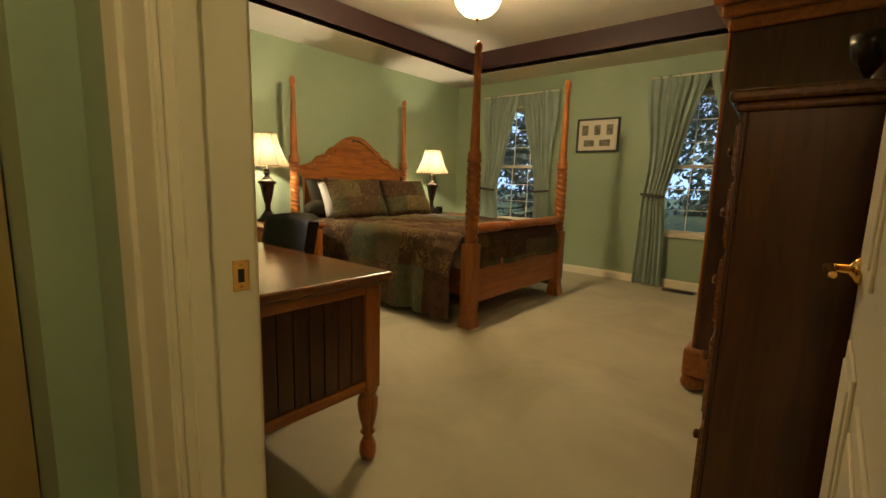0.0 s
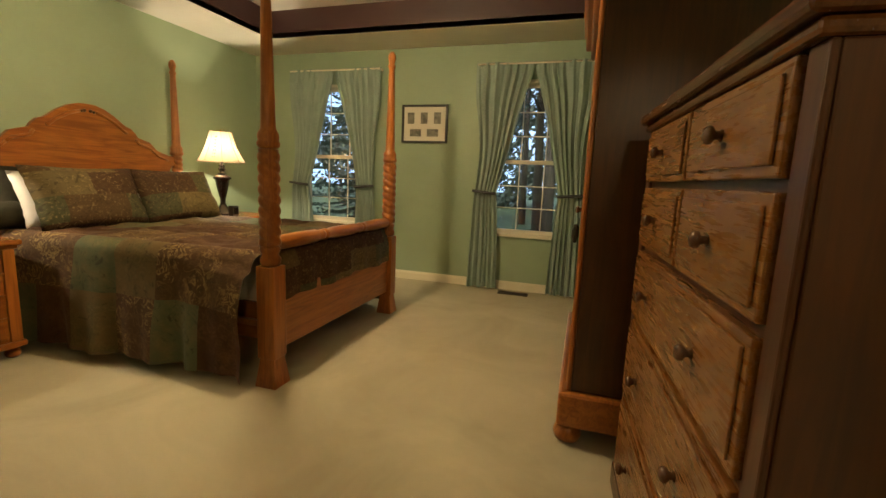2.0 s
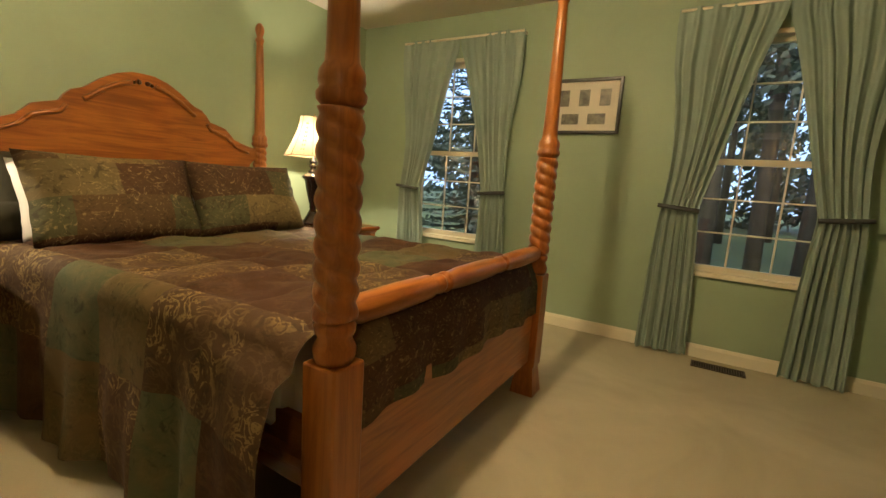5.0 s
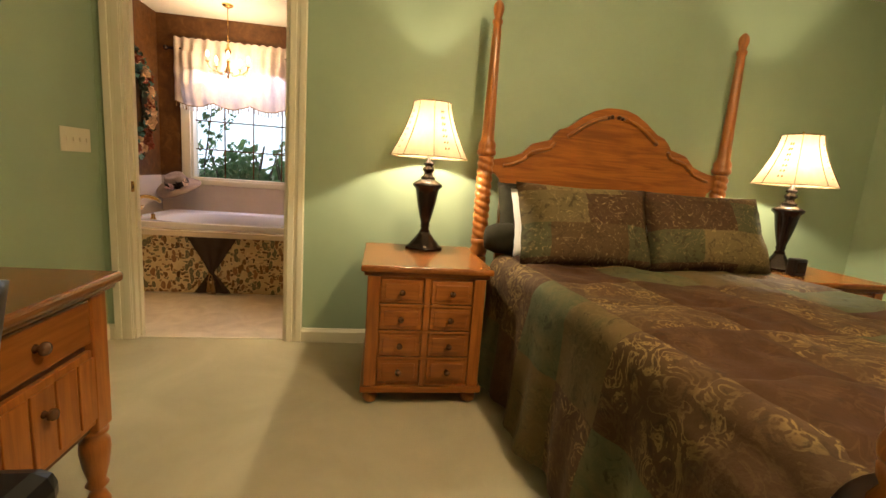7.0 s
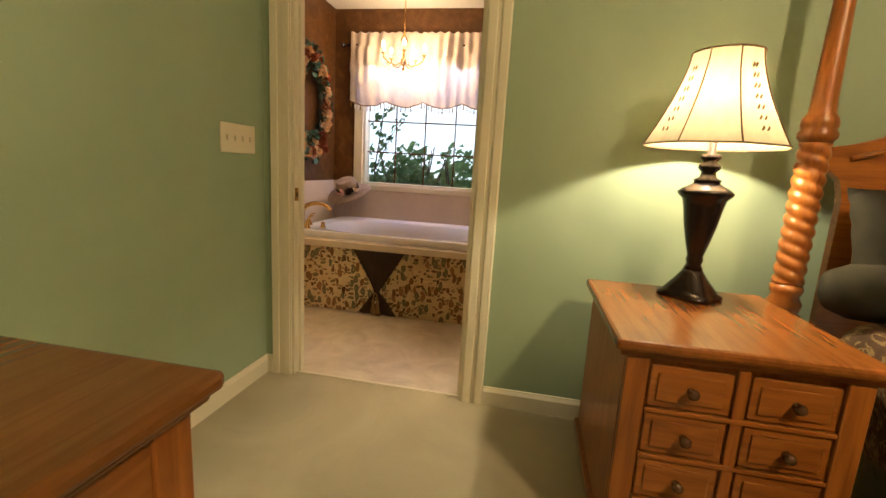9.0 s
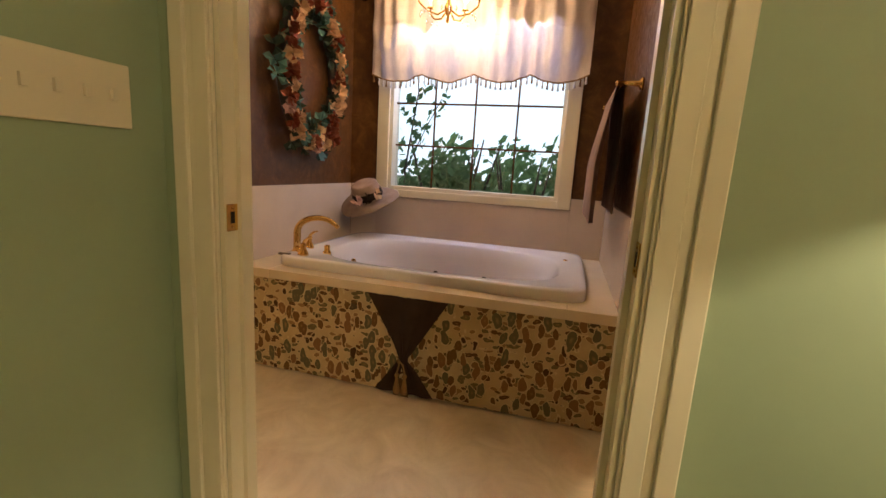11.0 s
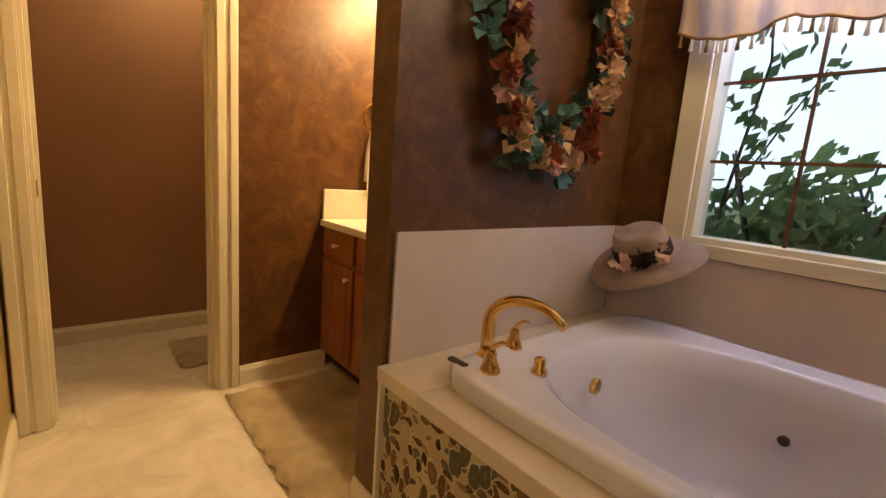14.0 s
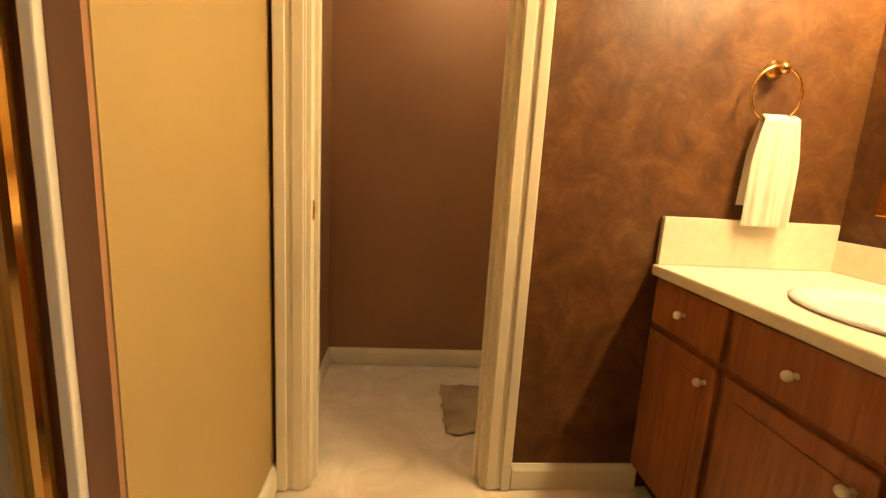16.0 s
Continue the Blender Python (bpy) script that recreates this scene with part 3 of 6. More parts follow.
def strike(at, nx, ny):
    t = thing("strike_plate", "brass strike plate on the cream door jamb", "strike plate", at, math.degrees(math.atan2(ny, nx)))
    part("plate", boxes((0, 0.003, -0.016, 0.016, -0.03, 0.03), bev=0.001), GOLD, t)
    part("latch_hole", boxes((0.003, 0.0035, -0.006, 0.006, -0.013, 0.013)), DARKHOLE, t)
    for s in (-1, 1):
        bm = bmesh.new()
        lathe(bm, [(0.003, 0.003), (0.0025, 0.0045)], 8, (0, 0, s * 0.021), axis="x")
        part("screw", bm, GOLD, t)


strike((ENT0 + 0.012, ENTY - 0.03, 0.90), 1, 0)
strike((-0.022, DOOR_Y0 + 0.012, 0.905), 0, 1)
strike((-0.022, DOOR_Y1 - 0.012, 0.905), 0, -1)
strike((-0.247, SY - 0.04, 0.90), -1, 0)

# windows
def window_double_hung(name, x0, x1):
    w = tagged(new(name), "white double-hung window with grille bars, dusk trees outside", "", "", "structure")
    y0 = YN + 0.02
    part("window_frame", boxes((x0, x0 + 0.03, YN, YN + 0.11, SILL, HEAD), (x1 - 0.03, x1, YN, YN + 0.11, SILL, HEAD), (x0 + 0.03, x1 - 0.03, YN, YN + 0.11, HEAD - 0.03, HEAD), bev=0.002), TRIM, w)
    part("window_sill", boxes((x0 - 0.03, x1 + 0.03, YN - 0.03, YN + 0.11, SILL - 0.022, SILL + 0.012), bev=0.004), TRIM, w)
    mid = 1.31
    for nm, a, b, yy in (("lower_sash", SILL + 0.012, mid + 0.02, y0), ("upper_sash", mid - 0.015, HEAD - 0.03, y0 + 0.04)):
        bm = bmesh.new()
        l, r = x0 + 0.03, x1 - 0.03
        box(bm, l, l + 0.035, yy, yy + 0.03, a, b)
        box(bm, r - 0.035, r, yy, yy + 0.03, a, b)
        box(bm, l + 0.035, r - 0.035, yy, yy + 0.03, a, a + 0.04)
        box(bm, l + 0.035, r - 0.035, yy, yy + 0.03, b - 0.035, b)
        s = part(nm, bm, TRIM, w)
        for k in (1, 2):
            xx = l + 0.035 + (r - l - 0.07) * k / 3
            part("muntin", boxes((xx - 0.005, xx + 0.005, yy + 0.008, yy + 0.022, a + 0.04, b - 0.035)), TRIM, s)
        for zz in (a + 0.04 + (b - a - 0.075) / 3, a + 0.04 + (b - a - 0.075) * 2 / 3):
            part("muntin", boxes((l + 0.035, r - 0.035, yy + 0.009, yy + 0.021, zz - 0.005, zz + 0.005)), TRIM, s)
        g = part("pane", boxes((l + 0.03, r - 0.03, yy + 0.013, yy + 0.017, a + 0.03, b - 0.03)), GLASS, s)
        g.visible_shadow = False


window_double_hung("window_1", *W1)
window_double_hung("window_2", *W2)

wb = tagged(new("window_3"), "cream framed tub window with dark grille bars", "", "", "structure")
fy0, fy1, fz0, fz1 = BW
part("window_casing", boxes((AX0, AX0 + 0.02, fy0 - 0.085, fy0, fz0 - 0.052, fz1 + 0.08), (AX0, AX0 + 0.02, fy1, fy1 + 0.085, fz0 - 0.052, fz1 + 0.08), (AX0, AX0 + 0.02, fy0, fy1, fz0 - 0.052, fz0), (AX0, AX0 + 0.02, fy0, fy1, fz1, fz1 + 0.08), bev=0.004), TRIM, wb)
part("window_frame", boxes((AX0 - 0.12, AX0, fy0 - 0.001, fy0 + 0.022, fz0, fz1), (AX0 - 0.12, AX0, fy1 - 0.022, fy1 + 0.001, fz0, fz1), (AX0 - 0.12, AX0, fy0 + 0.022, fy1 - 0.022, fz0 - 0.001, fz0 + 0.022), (AX0 - 0.12, AX0, fy0 + 0.022, fy1 - 0.022, fz1 - 0.022, fz1 + 0.001)), TRIM, wb)
for yy in (-0.061, 0.222, 0.506):
    part("muntin", boxes((AX0 - 0.07, AX0 - 0.062, yy - 0.006, yy + 0.006, fz0 + 0.022, fz1 - 0.022)), KNOB, wb, "dark grille bar")
for zz in (1.183, 1.468, 1.753):
    part("muntin", boxes((AX0 - 0.071, AX0 - 0.061, fy0 + 0.022, fy1 - 0.022, zz - 0.006, zz + 0.006)), KNOB, wb, "dark grille bar")
g = part("pane", boxes((AX0 - 0.08, AX0 - 0.076, fy0 + 0.01, fy1 - 0.01, fz0 + 0.01, fz1 - 0.01)), GLASS, wb)
g.visible_shadow = False


# curtains
def curtain_pair(cx, w, group):
    top, tie = 2.25, 0.98
    for s in (-1, 1):
        t = thing("curtain", "sage green curtain panel tied back beside a bedroom window", "curtain", (cx, YN - 0.075, 0), 0, group)
        bm = bmesh.new()

        def edge(z):
            """Inner and outer edge of the panel at height z, as distances from the window's middle."""
            if z >= tie:
                k = (z - tie) / (top - 0.09 - tie)
                k = min(k, 1.0)
                return 0.30 * (1 - k) ** 0.85 + 0.004, w / 2 - 0.06 * math.sin(math.pi * min(k * 1.3, 1)) * 0.6 - 0.05 * (1 - k)
            k = (tie - z) / tie
            return 0.30 - 0.05 * k ** 0.7, w / 2 - 0.05 + 0.05 * k ** 0.6

        def f(u, v):
            z = top - v * (top - 0.015)
            a, b = edge(z)
            x = a + (b - a) * u
            pinch = math.exp(-((z - tie) / 0.22) ** 2)
            depth = 0.026 * (1 - 0.35 * pinch)
            if z > top - 0.06:
                depth = 0.010
            ph = u * 2 * math.pi * 6 + 0.7 * math.sin(3.1 * v + s) + 0.9 * math.sin(u * 9 + cx) + 1.1 * noise.noise(Vector((u * 4, v * 2.5, s + cx)))
            y = depth * (0.75 + 0.5 * noise.noise(Vector((u * 6, v * 3, 5 + s)))) * math.sin(ph) + 0.004 * math.sin(2.3 * ph + 4 * v) + 0.01 * math.sin(5 * v + 7 * u)
            y -= 0.03 * pinch
            return Vector((s * x, y, z + 0.006 * math.sin(ph * 0.5) * v))
        sheet_grid(bm, 96, 40, f)
        part("panel", bm, DRAPE, t)
        bm = bmesh.new()
        pts = []
        for k in range(9):
            q = k / 8
            pts.append((s * (0.295 + q * (w / 2 - 0.33)), -0.065 - 0.012 * math.sin(math.pi * q), tie + 0.01 + 0.02 * q))
        tube(bm, pts, 0.014, 6)
        part("tieback", bm, TIE, t, "dark cloth tieback")
    rod = thing("curtain_rod", "slim curtain rod in a gathered sage rod pocket", "curtain rod", (cx, YN - 0.075, 2.235), 0, "curtain rods")
    bm = bmesh.new()
    lathe(bm, [(0.009, -w / 2 + 0.01), (0.009, w / 2 - 0.01)], 10, axis="x")
    part("rod", bm, TRIM, rod)
    for s in (-1, 1):
        part("bracket", boxes((s * (w / 2 - 0.02) - 0.01, s * (w / 2 - 0.02) + 0.01, 0, 0.075, -0.01, 0.01)), TRIM, rod)


curtain_pair(1.08, 1.13, "curtains of the window beside the bed")
curtain_pair(3.25, 1.14, "curtains of the window beside the armoire")


# bed
def twist_part(bm, z0, z1, r, turns, depth=0.09, nu=30, nz=90, axis_pt=(0, 0), starts=2, taper=1.0):
    rings = []
    for j in range(nz + 1):
        q = j / nz
        z = z0 + (z1 - z0) * q
        ring = []
        for i in range(nu):
            a = 2 * math.pi * i / nu
            rr = r * (taper + (1 - taper) * q) * (1 - depth + depth * 1.6 * abs(math.sin(starts * a / 2 + math.pi * turns * q)) ** 0.8)
            ring.append(bm.verts.new((axis_pt[0] + rr * math.cos(a), axis_pt[1] + rr * math.sin(a), z)))
        rings.append(ring)
    for a, b in zip(rings, rings[1:]):
        for i in range(nu):
            bm.faces.new((a[i], a[(i + 1) % nu], b[(i + 1) % nu], b[i])).smooth = True
    bm.faces.new(rings[0][::-1])
    bm.faces.new(rings[-1])


BED = thing("poster_bed", "honey pine four-poster bed with carved headboard and twisted posts", "bed", (0.20, 2.902, 0), 0)
BL, BH, SKEW = 2.095, 0.757, 0.123


def bed_post(x, y, foot):
    p = thing("post", "", "")
    p.parent = BED
    p.location = (x, y, 0)
    for k in ("label", "category"):
        if k in p:
            del p[k]
    bm = bmesh.new()
    if foot:
        box(bm, -0.052, 0.052, -0.052, 0.052, 0.15, 0.64, 0.006)
        r = bmesh.ops.create_cube(bm, size=1)
        for v in r["verts"]:
            k = 0.085 if v.co.z > 0 else 0.125
            v.co = Vector((v.co.x * k, v.co.y * k, 0.0 if v.co.z < 0 else 0.149))
    else:
        box(bm, -0.042, 0.042, -0.042, 0.042, 0.0, 0.64, 0.006)
    part("block", bm, PINE, p)
    bm = bmesh.new()
    lathe(bm, [(0.044, 0.64), (0.050, 0.655), (0.052, 0.675), (0.040, 0.70), (0.048, 0.715), (0.050, 0.73), (0.040, 0.745)], 24)
    part("lower_turning", bm, PINE, p)
    bm = bmesh.new()
    twist_part(bm, 0.745, 1.22, 0.050 if foot else 0.044, 9 if foot else 11, 0.13)
    part("twisted_shaft", bm, PINE, p)
    bm = bmesh.new()
    lathe(bm, [(0.040, 1.22), (0.054, 1.235), (0.056, 1.25), (0.048, 1.262), (0.052, 1.275), (0.050, 1.295), (0.038, 1.315), (0.036, 1.34), (0.030, 1.6), (0.025, 1.85), (0.022, 1.93), (0.028, 1.94), (0.029, 1.955), (0.020, 1.965), (0.024, 1.985), (0.030, 2.01), (0.027, 2.035), (0.014, 2.055), (0.004, 2.06)], 24)
    part("upper_shaft", bm, PINE, p)


for x, foot in ((0, False), (BL, True)):
    for s in (-1, 1):
        bed_post(x, s * (0.714 if foot else BH) + (SKEW if foot else 0), foot)

HB_HALF = [(0.0, 1.555), (0.06, 1.552), (0.13, 1.53), (0.20, 1.49), (0.25, 1.45), (0.285, 1.425), (0.33, 1.41), (0.36, 1.38), (0.385, 1.345), (0.44, 1.33), (0.49, 1.315), (0.52, 1.285), (0.55, 1.255), (0.60, 1.235), (0.655, 1.22), (0.74, 1.205)]
outline = [(y, z) for y, z in HB_HALF]
body = outline + [(0.74, 1.13), (0.70, 1.13), (0.67, 1.10), (0.655, 1.04), (0.655, 0.45), (0.0, 0.45)]
bm = bmesh.new()
full = body[:-1] + [(-a, b) for a, b in reversed(body[:-1])][:-1]
prism(bm, full, -0.02, 0.012)
bmesh.ops.triangulate(bm, faces=[f for f in bm.faces if len(f.verts) > 4])
part("headboard", bm, PINE_Y, BED)
for s in (-1, 1):
    bm = bmesh.new()
    tube(bm, [(0.018, s * a, b - 0.055) for a, b in HB_HALF[1:6]], 0.012, 8)
    part("arch_moulding", bm, PINE_Y, BED)
    bm = bmesh.new()
    tube(bm, [(0.018, s * a, b - 0.05) for a, b in HB_HALF[7:12]], 0.011, 8)
    part("scroll_moulding", bm, PINE_Y, BED)
    bm = bmesh.new()
    tube(bm, [(0.018, s * a, b - 0.045) for a, b in HB_HALF[11:15]], 0.009, 8)
    part("scroll_moulding", bm, PINE_Y, BED)
bm = bmesh.new()
for s in (-1, 1):
    for k in range(3):
        lathe(bm, [(0.0, -0.003), (0.014 - 0.003 * k, 0.0), (0.008, 0.010), (0.001, 0.012)], 10, (0.012, s * (0.022 + 0.022 * k), 1.505 - 0.006 * k), axis="x")
part("carved_crest", bm, DARKPINE, BED, "dark carved leaf crest")
zr = 0.75
for a, b in ((-BH + 0.04, -0.24), (0.24, BH - 0.04)):
    m_ = (a + b) / 2
    bm = bmesh.new()
    lathe(bm, [(0.022, a), (0.034, a + 0.02), (0.026, a + 0.04), (0.038, a + 0.08), (0.041, m_), (0.038, b - 0.08), (0.026, b - 0.04), (0.034, b - 0.02), (0.028, b)], 20, (BL, SKEW, zr), axis="y")
    part("foot_rail", bm, PINE_Y, BED)
bm = bmesh.new()
lathe(bm, [(0.028, -0.24), (0.036, -0.22), (0.030, -0.2), (0.037, -0.12), (0.038, 0.0), (0.037, 0.12), (0.030, 0.2), (0.036, 0.22), (0.028, 0.24)], 20, (BL, SKEW, zr), axis="y")
part("foot_rail", bm, PINE_Y, BED)
bm = bmesh.new()
box(bm, BL - 0.018, BL + 0.018, -BH + 0.05 + SKEW, BH - 0.05 + SKEW, 0.18, 0.50, 0.004)
part("footboard_panel", bm, PINE_Y, BED)
for s in (-1, 1):
    part("side_rail", boxes((0.04, BL - 0.05, s * (BH - 0.15) + SKEW / 2 - 0.013, s * (BH - 0.15) + SKEW / 2 + 0.013, 0.22, 0.42), bev=0.003), PINE_X, BED)
part("slat_deck", boxes((0.03, BL - 0.03, -BH + 0.17, BH - 0.10, 0.30, 0.33)), PINE_Y, BED)


def pillow(bm, cx, cy, cz, w, h, d, lean, n=14, flange=0.0):
    """A stuffed pillow, w across (y), h high, d thick, leaning back by that many degrees."""
    M = Matrix.Translation((cx, cy, cz)) @ Matrix.Rotation(radians(lean), 4, "Y")
    for side in (-1, 1):
        def f(u, v):
            a, b = u * 2 - 1, v * 2 - 1
            prof = max(0.0, (1 - abs(a) ** 3.2)) ** 0.55 * max(0.0, (1 - abs(b) ** 3.0)) ** 0.55
            wr = 0.012 * noise.noise(Vector((a * 2.4 + cy, b * 2.4, cx + side)))
            return M @ Vector((side * (d / 2 * prof + 0.004) + wr * prof * 1.5, a * w / 2 * (1 - 0.05 * (1 - abs(b))), b * h / 2 * (1 - 0.06 * (1 - abs(a)))))
        sheet_grid(bm, n, n, f, uv=lambda u, v: (u * w + cy, v * h + 0.3))
    bmesh.ops.remove_doubles(bm, verts=bm.verts[:], dist=0.0095)
    bmesh.ops.recalc_face_normals(bm, faces=bm.faces[:])


bm = bmesh.new()
box(bm, 0.05, BL - 0.22, -BH + 0.19, BH - 0.10, 0.33, 0.66, 0.05)
solo("mattress", bm, SHEET, "thick mattress under a patchwork quilt", "mattress", at=(0.20, 2.902, 0))

bm = bmesh.new()
TOPZ, EDGEY = 0.715, BH + 0.02


def drape(u, v):
    x = 0.30 + u * (BL - 0.30 - 0.07)
    s = (v * 2 - 1)
    L = 1.38
    d = abs(s) * L
    sg = 1 if s > 0 else -1
    flat, rad = EDGEY - 0.09, 0.09
    wob = noise.noise(Vector((x * 3.1, s * 5.0, 0.3)))
    if d < flat:
        y, z = d, TOPZ + 0.022 * noise.noise(Vector((x * 4.6, s * 7.5, 1.3))) + 0.010 * noise.noise(Vector((x * 11, s * 16, 2.1))) + 0.008 * wob
    else:
        a = min((d - flat) / rad, math.pi / 2)
        y, z = flat + rad * math.sin(a), TOPZ - rad * (1 - math.cos(a))
        if a >= math.pi / 2:
            drop = d - flat - rad * math.pi / 2
            k = drop / 0.55
            fold = math.sin(x * 15 + 1.2 * math.sin(x * 4)) * 0.028 * k + 0.018 * k * math.sin(x * 31)
            y += 0.05 * k + fold + 0.02 * wob
            y += 0.075 * math.exp(-((x - BL + 0.10) / 0.16) ** 2) * math.sin(min(1.0, k * 1.1 + 0.25) * math.pi * 0.8)
            z -= min(drop, 0.605)
    if u > 0.97:
        z -= 0.02
    y += 0.0
    return Vector((x, sg * y + SKEW * x / BL, max(z, 0.02)))


PX_N, PY_N, CELL = 6, 8, 16
QT = thing("quilt", "patchwork leaf-pattern quilt in olive, brown and gold over the bed", "quilt", (0.20, 2.902, 0))
bm.free()
NU, NV = PX_N * CELL, PY_N * CELL
rq = random.Random(21)


def quilt_point(i, j):
    """A point of the quilt, sunk a little along the seams between its patches."""
    p = drape(i / NU, j / NV)
    fu, fv = (i % CELL) / CELL, (j % CELL) / CELL
    d = min(fu, 1 - fu, fv, 1 - fv)
    p.z -= 0.007 * math.exp(-(d / 0.07) ** 2)
    p.z += 0.004 * math.sin(i * 0.9 + 2 * noise.noise(Vector((i * 0.1, j * 0.1, 0)))) * noise.noise(Vector((i * 0.21, j * 0.21, 4.0)))
    return p


quilt_points = [[quilt_point(i, j) for j in range(NV + 1)] for i in range(NU + 1)]
for pi in range(PX_N):
    for pj in range(PY_N):
        bm = bmesh.new()
        vs = [[bm.verts.new(quilt_points[pi * CELL + i][pj * CELL + j]) for j in range(CELL + 1)] for i in range(CELL + 1)]
        for i in range(CELL):
            for j in range(CELL):
                bm.faces.new((vs[i][j], vs[i + 1][j], vs[i + 1][j + 1], vs[i][j + 1])).smooth = True
        kind_ = (pi + 2 * pj + rq.randrange(2)) % 4
        m_, lb_ = ((PATCH_OLIVE, "sage and olive patch"), (PATCH_BROWN, "dark brown patch"), (PATCH_TAN, "tan leafy patch"), (PATCH_GOLD, "brown patch with gold leaf figures"))[kind_]
        part("patch", bm, m_, QT, lb_)
bm = bmesh.new()


def foot_drape(u, v):
    y = (u * 2 - 1) * (BH - 0.07) + SKEW
    z = 0.725 - v * 0.28 + 0.008 * math.sin(u * 13) * v
    return Vector((BL - 0.035 + 0.066 * min(1.0, v * 2.2) ** 0.7 + 0.010 * math.sin(u * 40) * v + 0.006 * math.sin(u * 17), y, z))


sheet_grid(bm, 60, 8, foot_drape, uv=lambda u, v: (u * 1.5, v * 0.4))
solo("quilt_tuck", bm, QUILT, "dark patchwork quilt end hanging over the footboard", "bed linen", at=(0.20, 2.902, 0))

for cy, nm in ((-0.33, 1), (0.34, 2)):
    bm = bmesh.new()
    pillow(bm, 0.47, cy, 0.895, 0.70, 0.44, 0.17, -24 - nm)
    solo("pillow_sham", bm, QUILT, "plump patchwork pillow sham leaning on the headboard pillows", "pillow", "pillows on the bed", (0.20, 2.902, 0), 0)
    bm = bmesh.new()
    pillow(bm, 0.33, cy * 0.93, 0.87, 0.72, 0.40, 0.15, -22)
    solo("pillow", bm, SHEET, "white sleeping pillow behind a patchwork sham", "pillow", "pillows on the bed", (0.20, 2.902, 0), 0)
    bm = bmesh.new()
    pillow(bm, 0.17, cy * 1.08, 0.89, 0.70, 0.40, 0.14, -16)
    solo("pillow_dark", bm, DARKCLOTH, "dark olive pillow against the headboard", "pillow", "pillows on the bed", (0.20, 2.902, 0), 0)
bm = bmesh.new()
lathe(bm, [(0.01, -0.13), (0.06, -0.12), (0.08, -0.07), (0.085, 0), (0.08, 0.07), (0.06, 0.12), (0.01, 0.13)], 20, (0.26, -0.66, 0.785), axis="y")
solo("bolster", bm, DARKCLOTH, "small dark olive bolster at the side of the bed", "cushion", at=(0.20, 2.902, 0))


# nightstands
def knob_at(parent, x, y, z, axis="x", sgn=1, r=0.014, m=None, seg=14):
    bm = bmesh.new()
    prof = [(r * 0.7, 0), (r * 0.45, 0.006), (r * 0.5, 0.012), (r * 0.95, 0.017), (r, 0.023), (r * 0.8, 0.029), (r * 0.25, 0.032)]
    lathe(bm, [(a, sgn * b) for a, b in prof], seg, (x, y, z), axis=axis)
    bmesh.ops.recalc_face_normals(bm, faces=bm.faces[:])
    return part("knob", bm, m or KNOB, parent)


def drawer_x(parent, x, y0, y1, z0, z1, material, knobs=1, proud=0.014, m=None, r=0.014):
    """A drawer front that faces +x or, with a negative proud, -x."""
    sgn = 1 if proud > 0 else -1
    bm = bmesh.new()
    a, b = sorted((x, x + proud))
    box(bm, a, b, y0, y1, z0, z1, 0.004)
    a, b = sorted((x + proud, x + proud + sgn * 0.006))
    box(bm, a, b, y0 + 0.018, y1 - 0.018, z0 + 0.018, z1 - 0.018, 0.003)
    d = part("drawer", bm, material, parent)
    for k in range(knobs):
        yy = (y0 + y1) / 2 if knobs == 1 else y0 + (y1 - y0) * (0.25 + 0.5 * k)
        knob_at(d, x + proud + sgn * 0.005, yy, (z0 + z1) / 2, "x", sgn, r, m)
    return d


def nightstand(at, label):
    t = thing("nightstand", label, "nightstand", at, 0, "nightstands beside the bed")
    w, dp, h = 0.61, 0.655, 0.68
    part("top", boxes((0, dp, -w / 2, w / 2, h - 0.03, h), bev=0.010), PINE_X, t)
    part("body", boxes((0.02, dp - 0.035, -w / 2 + 0.03, w / 2 - 0.03, 0.10, h - 0.03), bev=0.003), PINE, t)
    part("cornice", boxes((0.01, dp - 0.02, -w / 2 + 0.015, w / 2 - 0.015, h - 0.05, h - 0.03), bev=0.006), PINE_Y, t)
    part("plinth", boxes((0.01, dp - 0.015, -w / 2 + 0.015, w / 2 - 0.015, 0.065, 0.10), bev=0.008), PINE_Y, t)
    xf = dp - 0.035
    for s in (-1, 1):
        part("stile", boxes((xf, xf + 0.014, s * (w / 2 - 0.06) - 0.028, s * (w / 2 - 0.06) + 0.028, 0.10, h - 0.05), bev=0.004), PINE, t)
    part("divider", boxes((xf, xf + 0.012, -0.014, 0.014, 0.10, h - 0.05), bev=0.003), PINE, t)
    rows = 4
    z0, z1 = 0.112, h - 0.056
    for r in range(rows):
        a = z0 + (z1 - z0) * r / rows + 0.010
        b = z0 + (z1 - z0) * (r + 1) / rows - 0.008
        for s in (-1, 1):
            ya, yb = sorted((s * 0.020, s * (w / 2 - 0.094)))
            drawer_x(t, xf, ya, yb, a, b, PINE_Y, 1, 0.010)
        if r:
            zz = z0 + (z1 - z0) * r / rows
            part("rail", boxes((xf, xf + 0.016, -w / 2 + 0.09, w / 2 - 0.09, zz - 0.006, zz + 0.006), bev=0.002), PINE_Y, t)
    for x in (0.07, dp - 0.07):
        for s in (-1, 1):
            bm = bmesh.new()
            lathe(bm, [(0.018, 0), (0.034, 0.012), (0.038, 0.03), (0.032, 0.05), (0.022, 0.058), (0.024, 0.065)], 16, (x, s * (w / 2 - 0.065), 0))
            part("foot", bm, PINE, t)
    return t


nightstand((0.155, 1.787, 0), "honey pine nightstand with eight small drawers, lamp on top")
nightstand((0.12, 4.04, 0), "honey pine nightstand with eight small drawers beyond the bed")


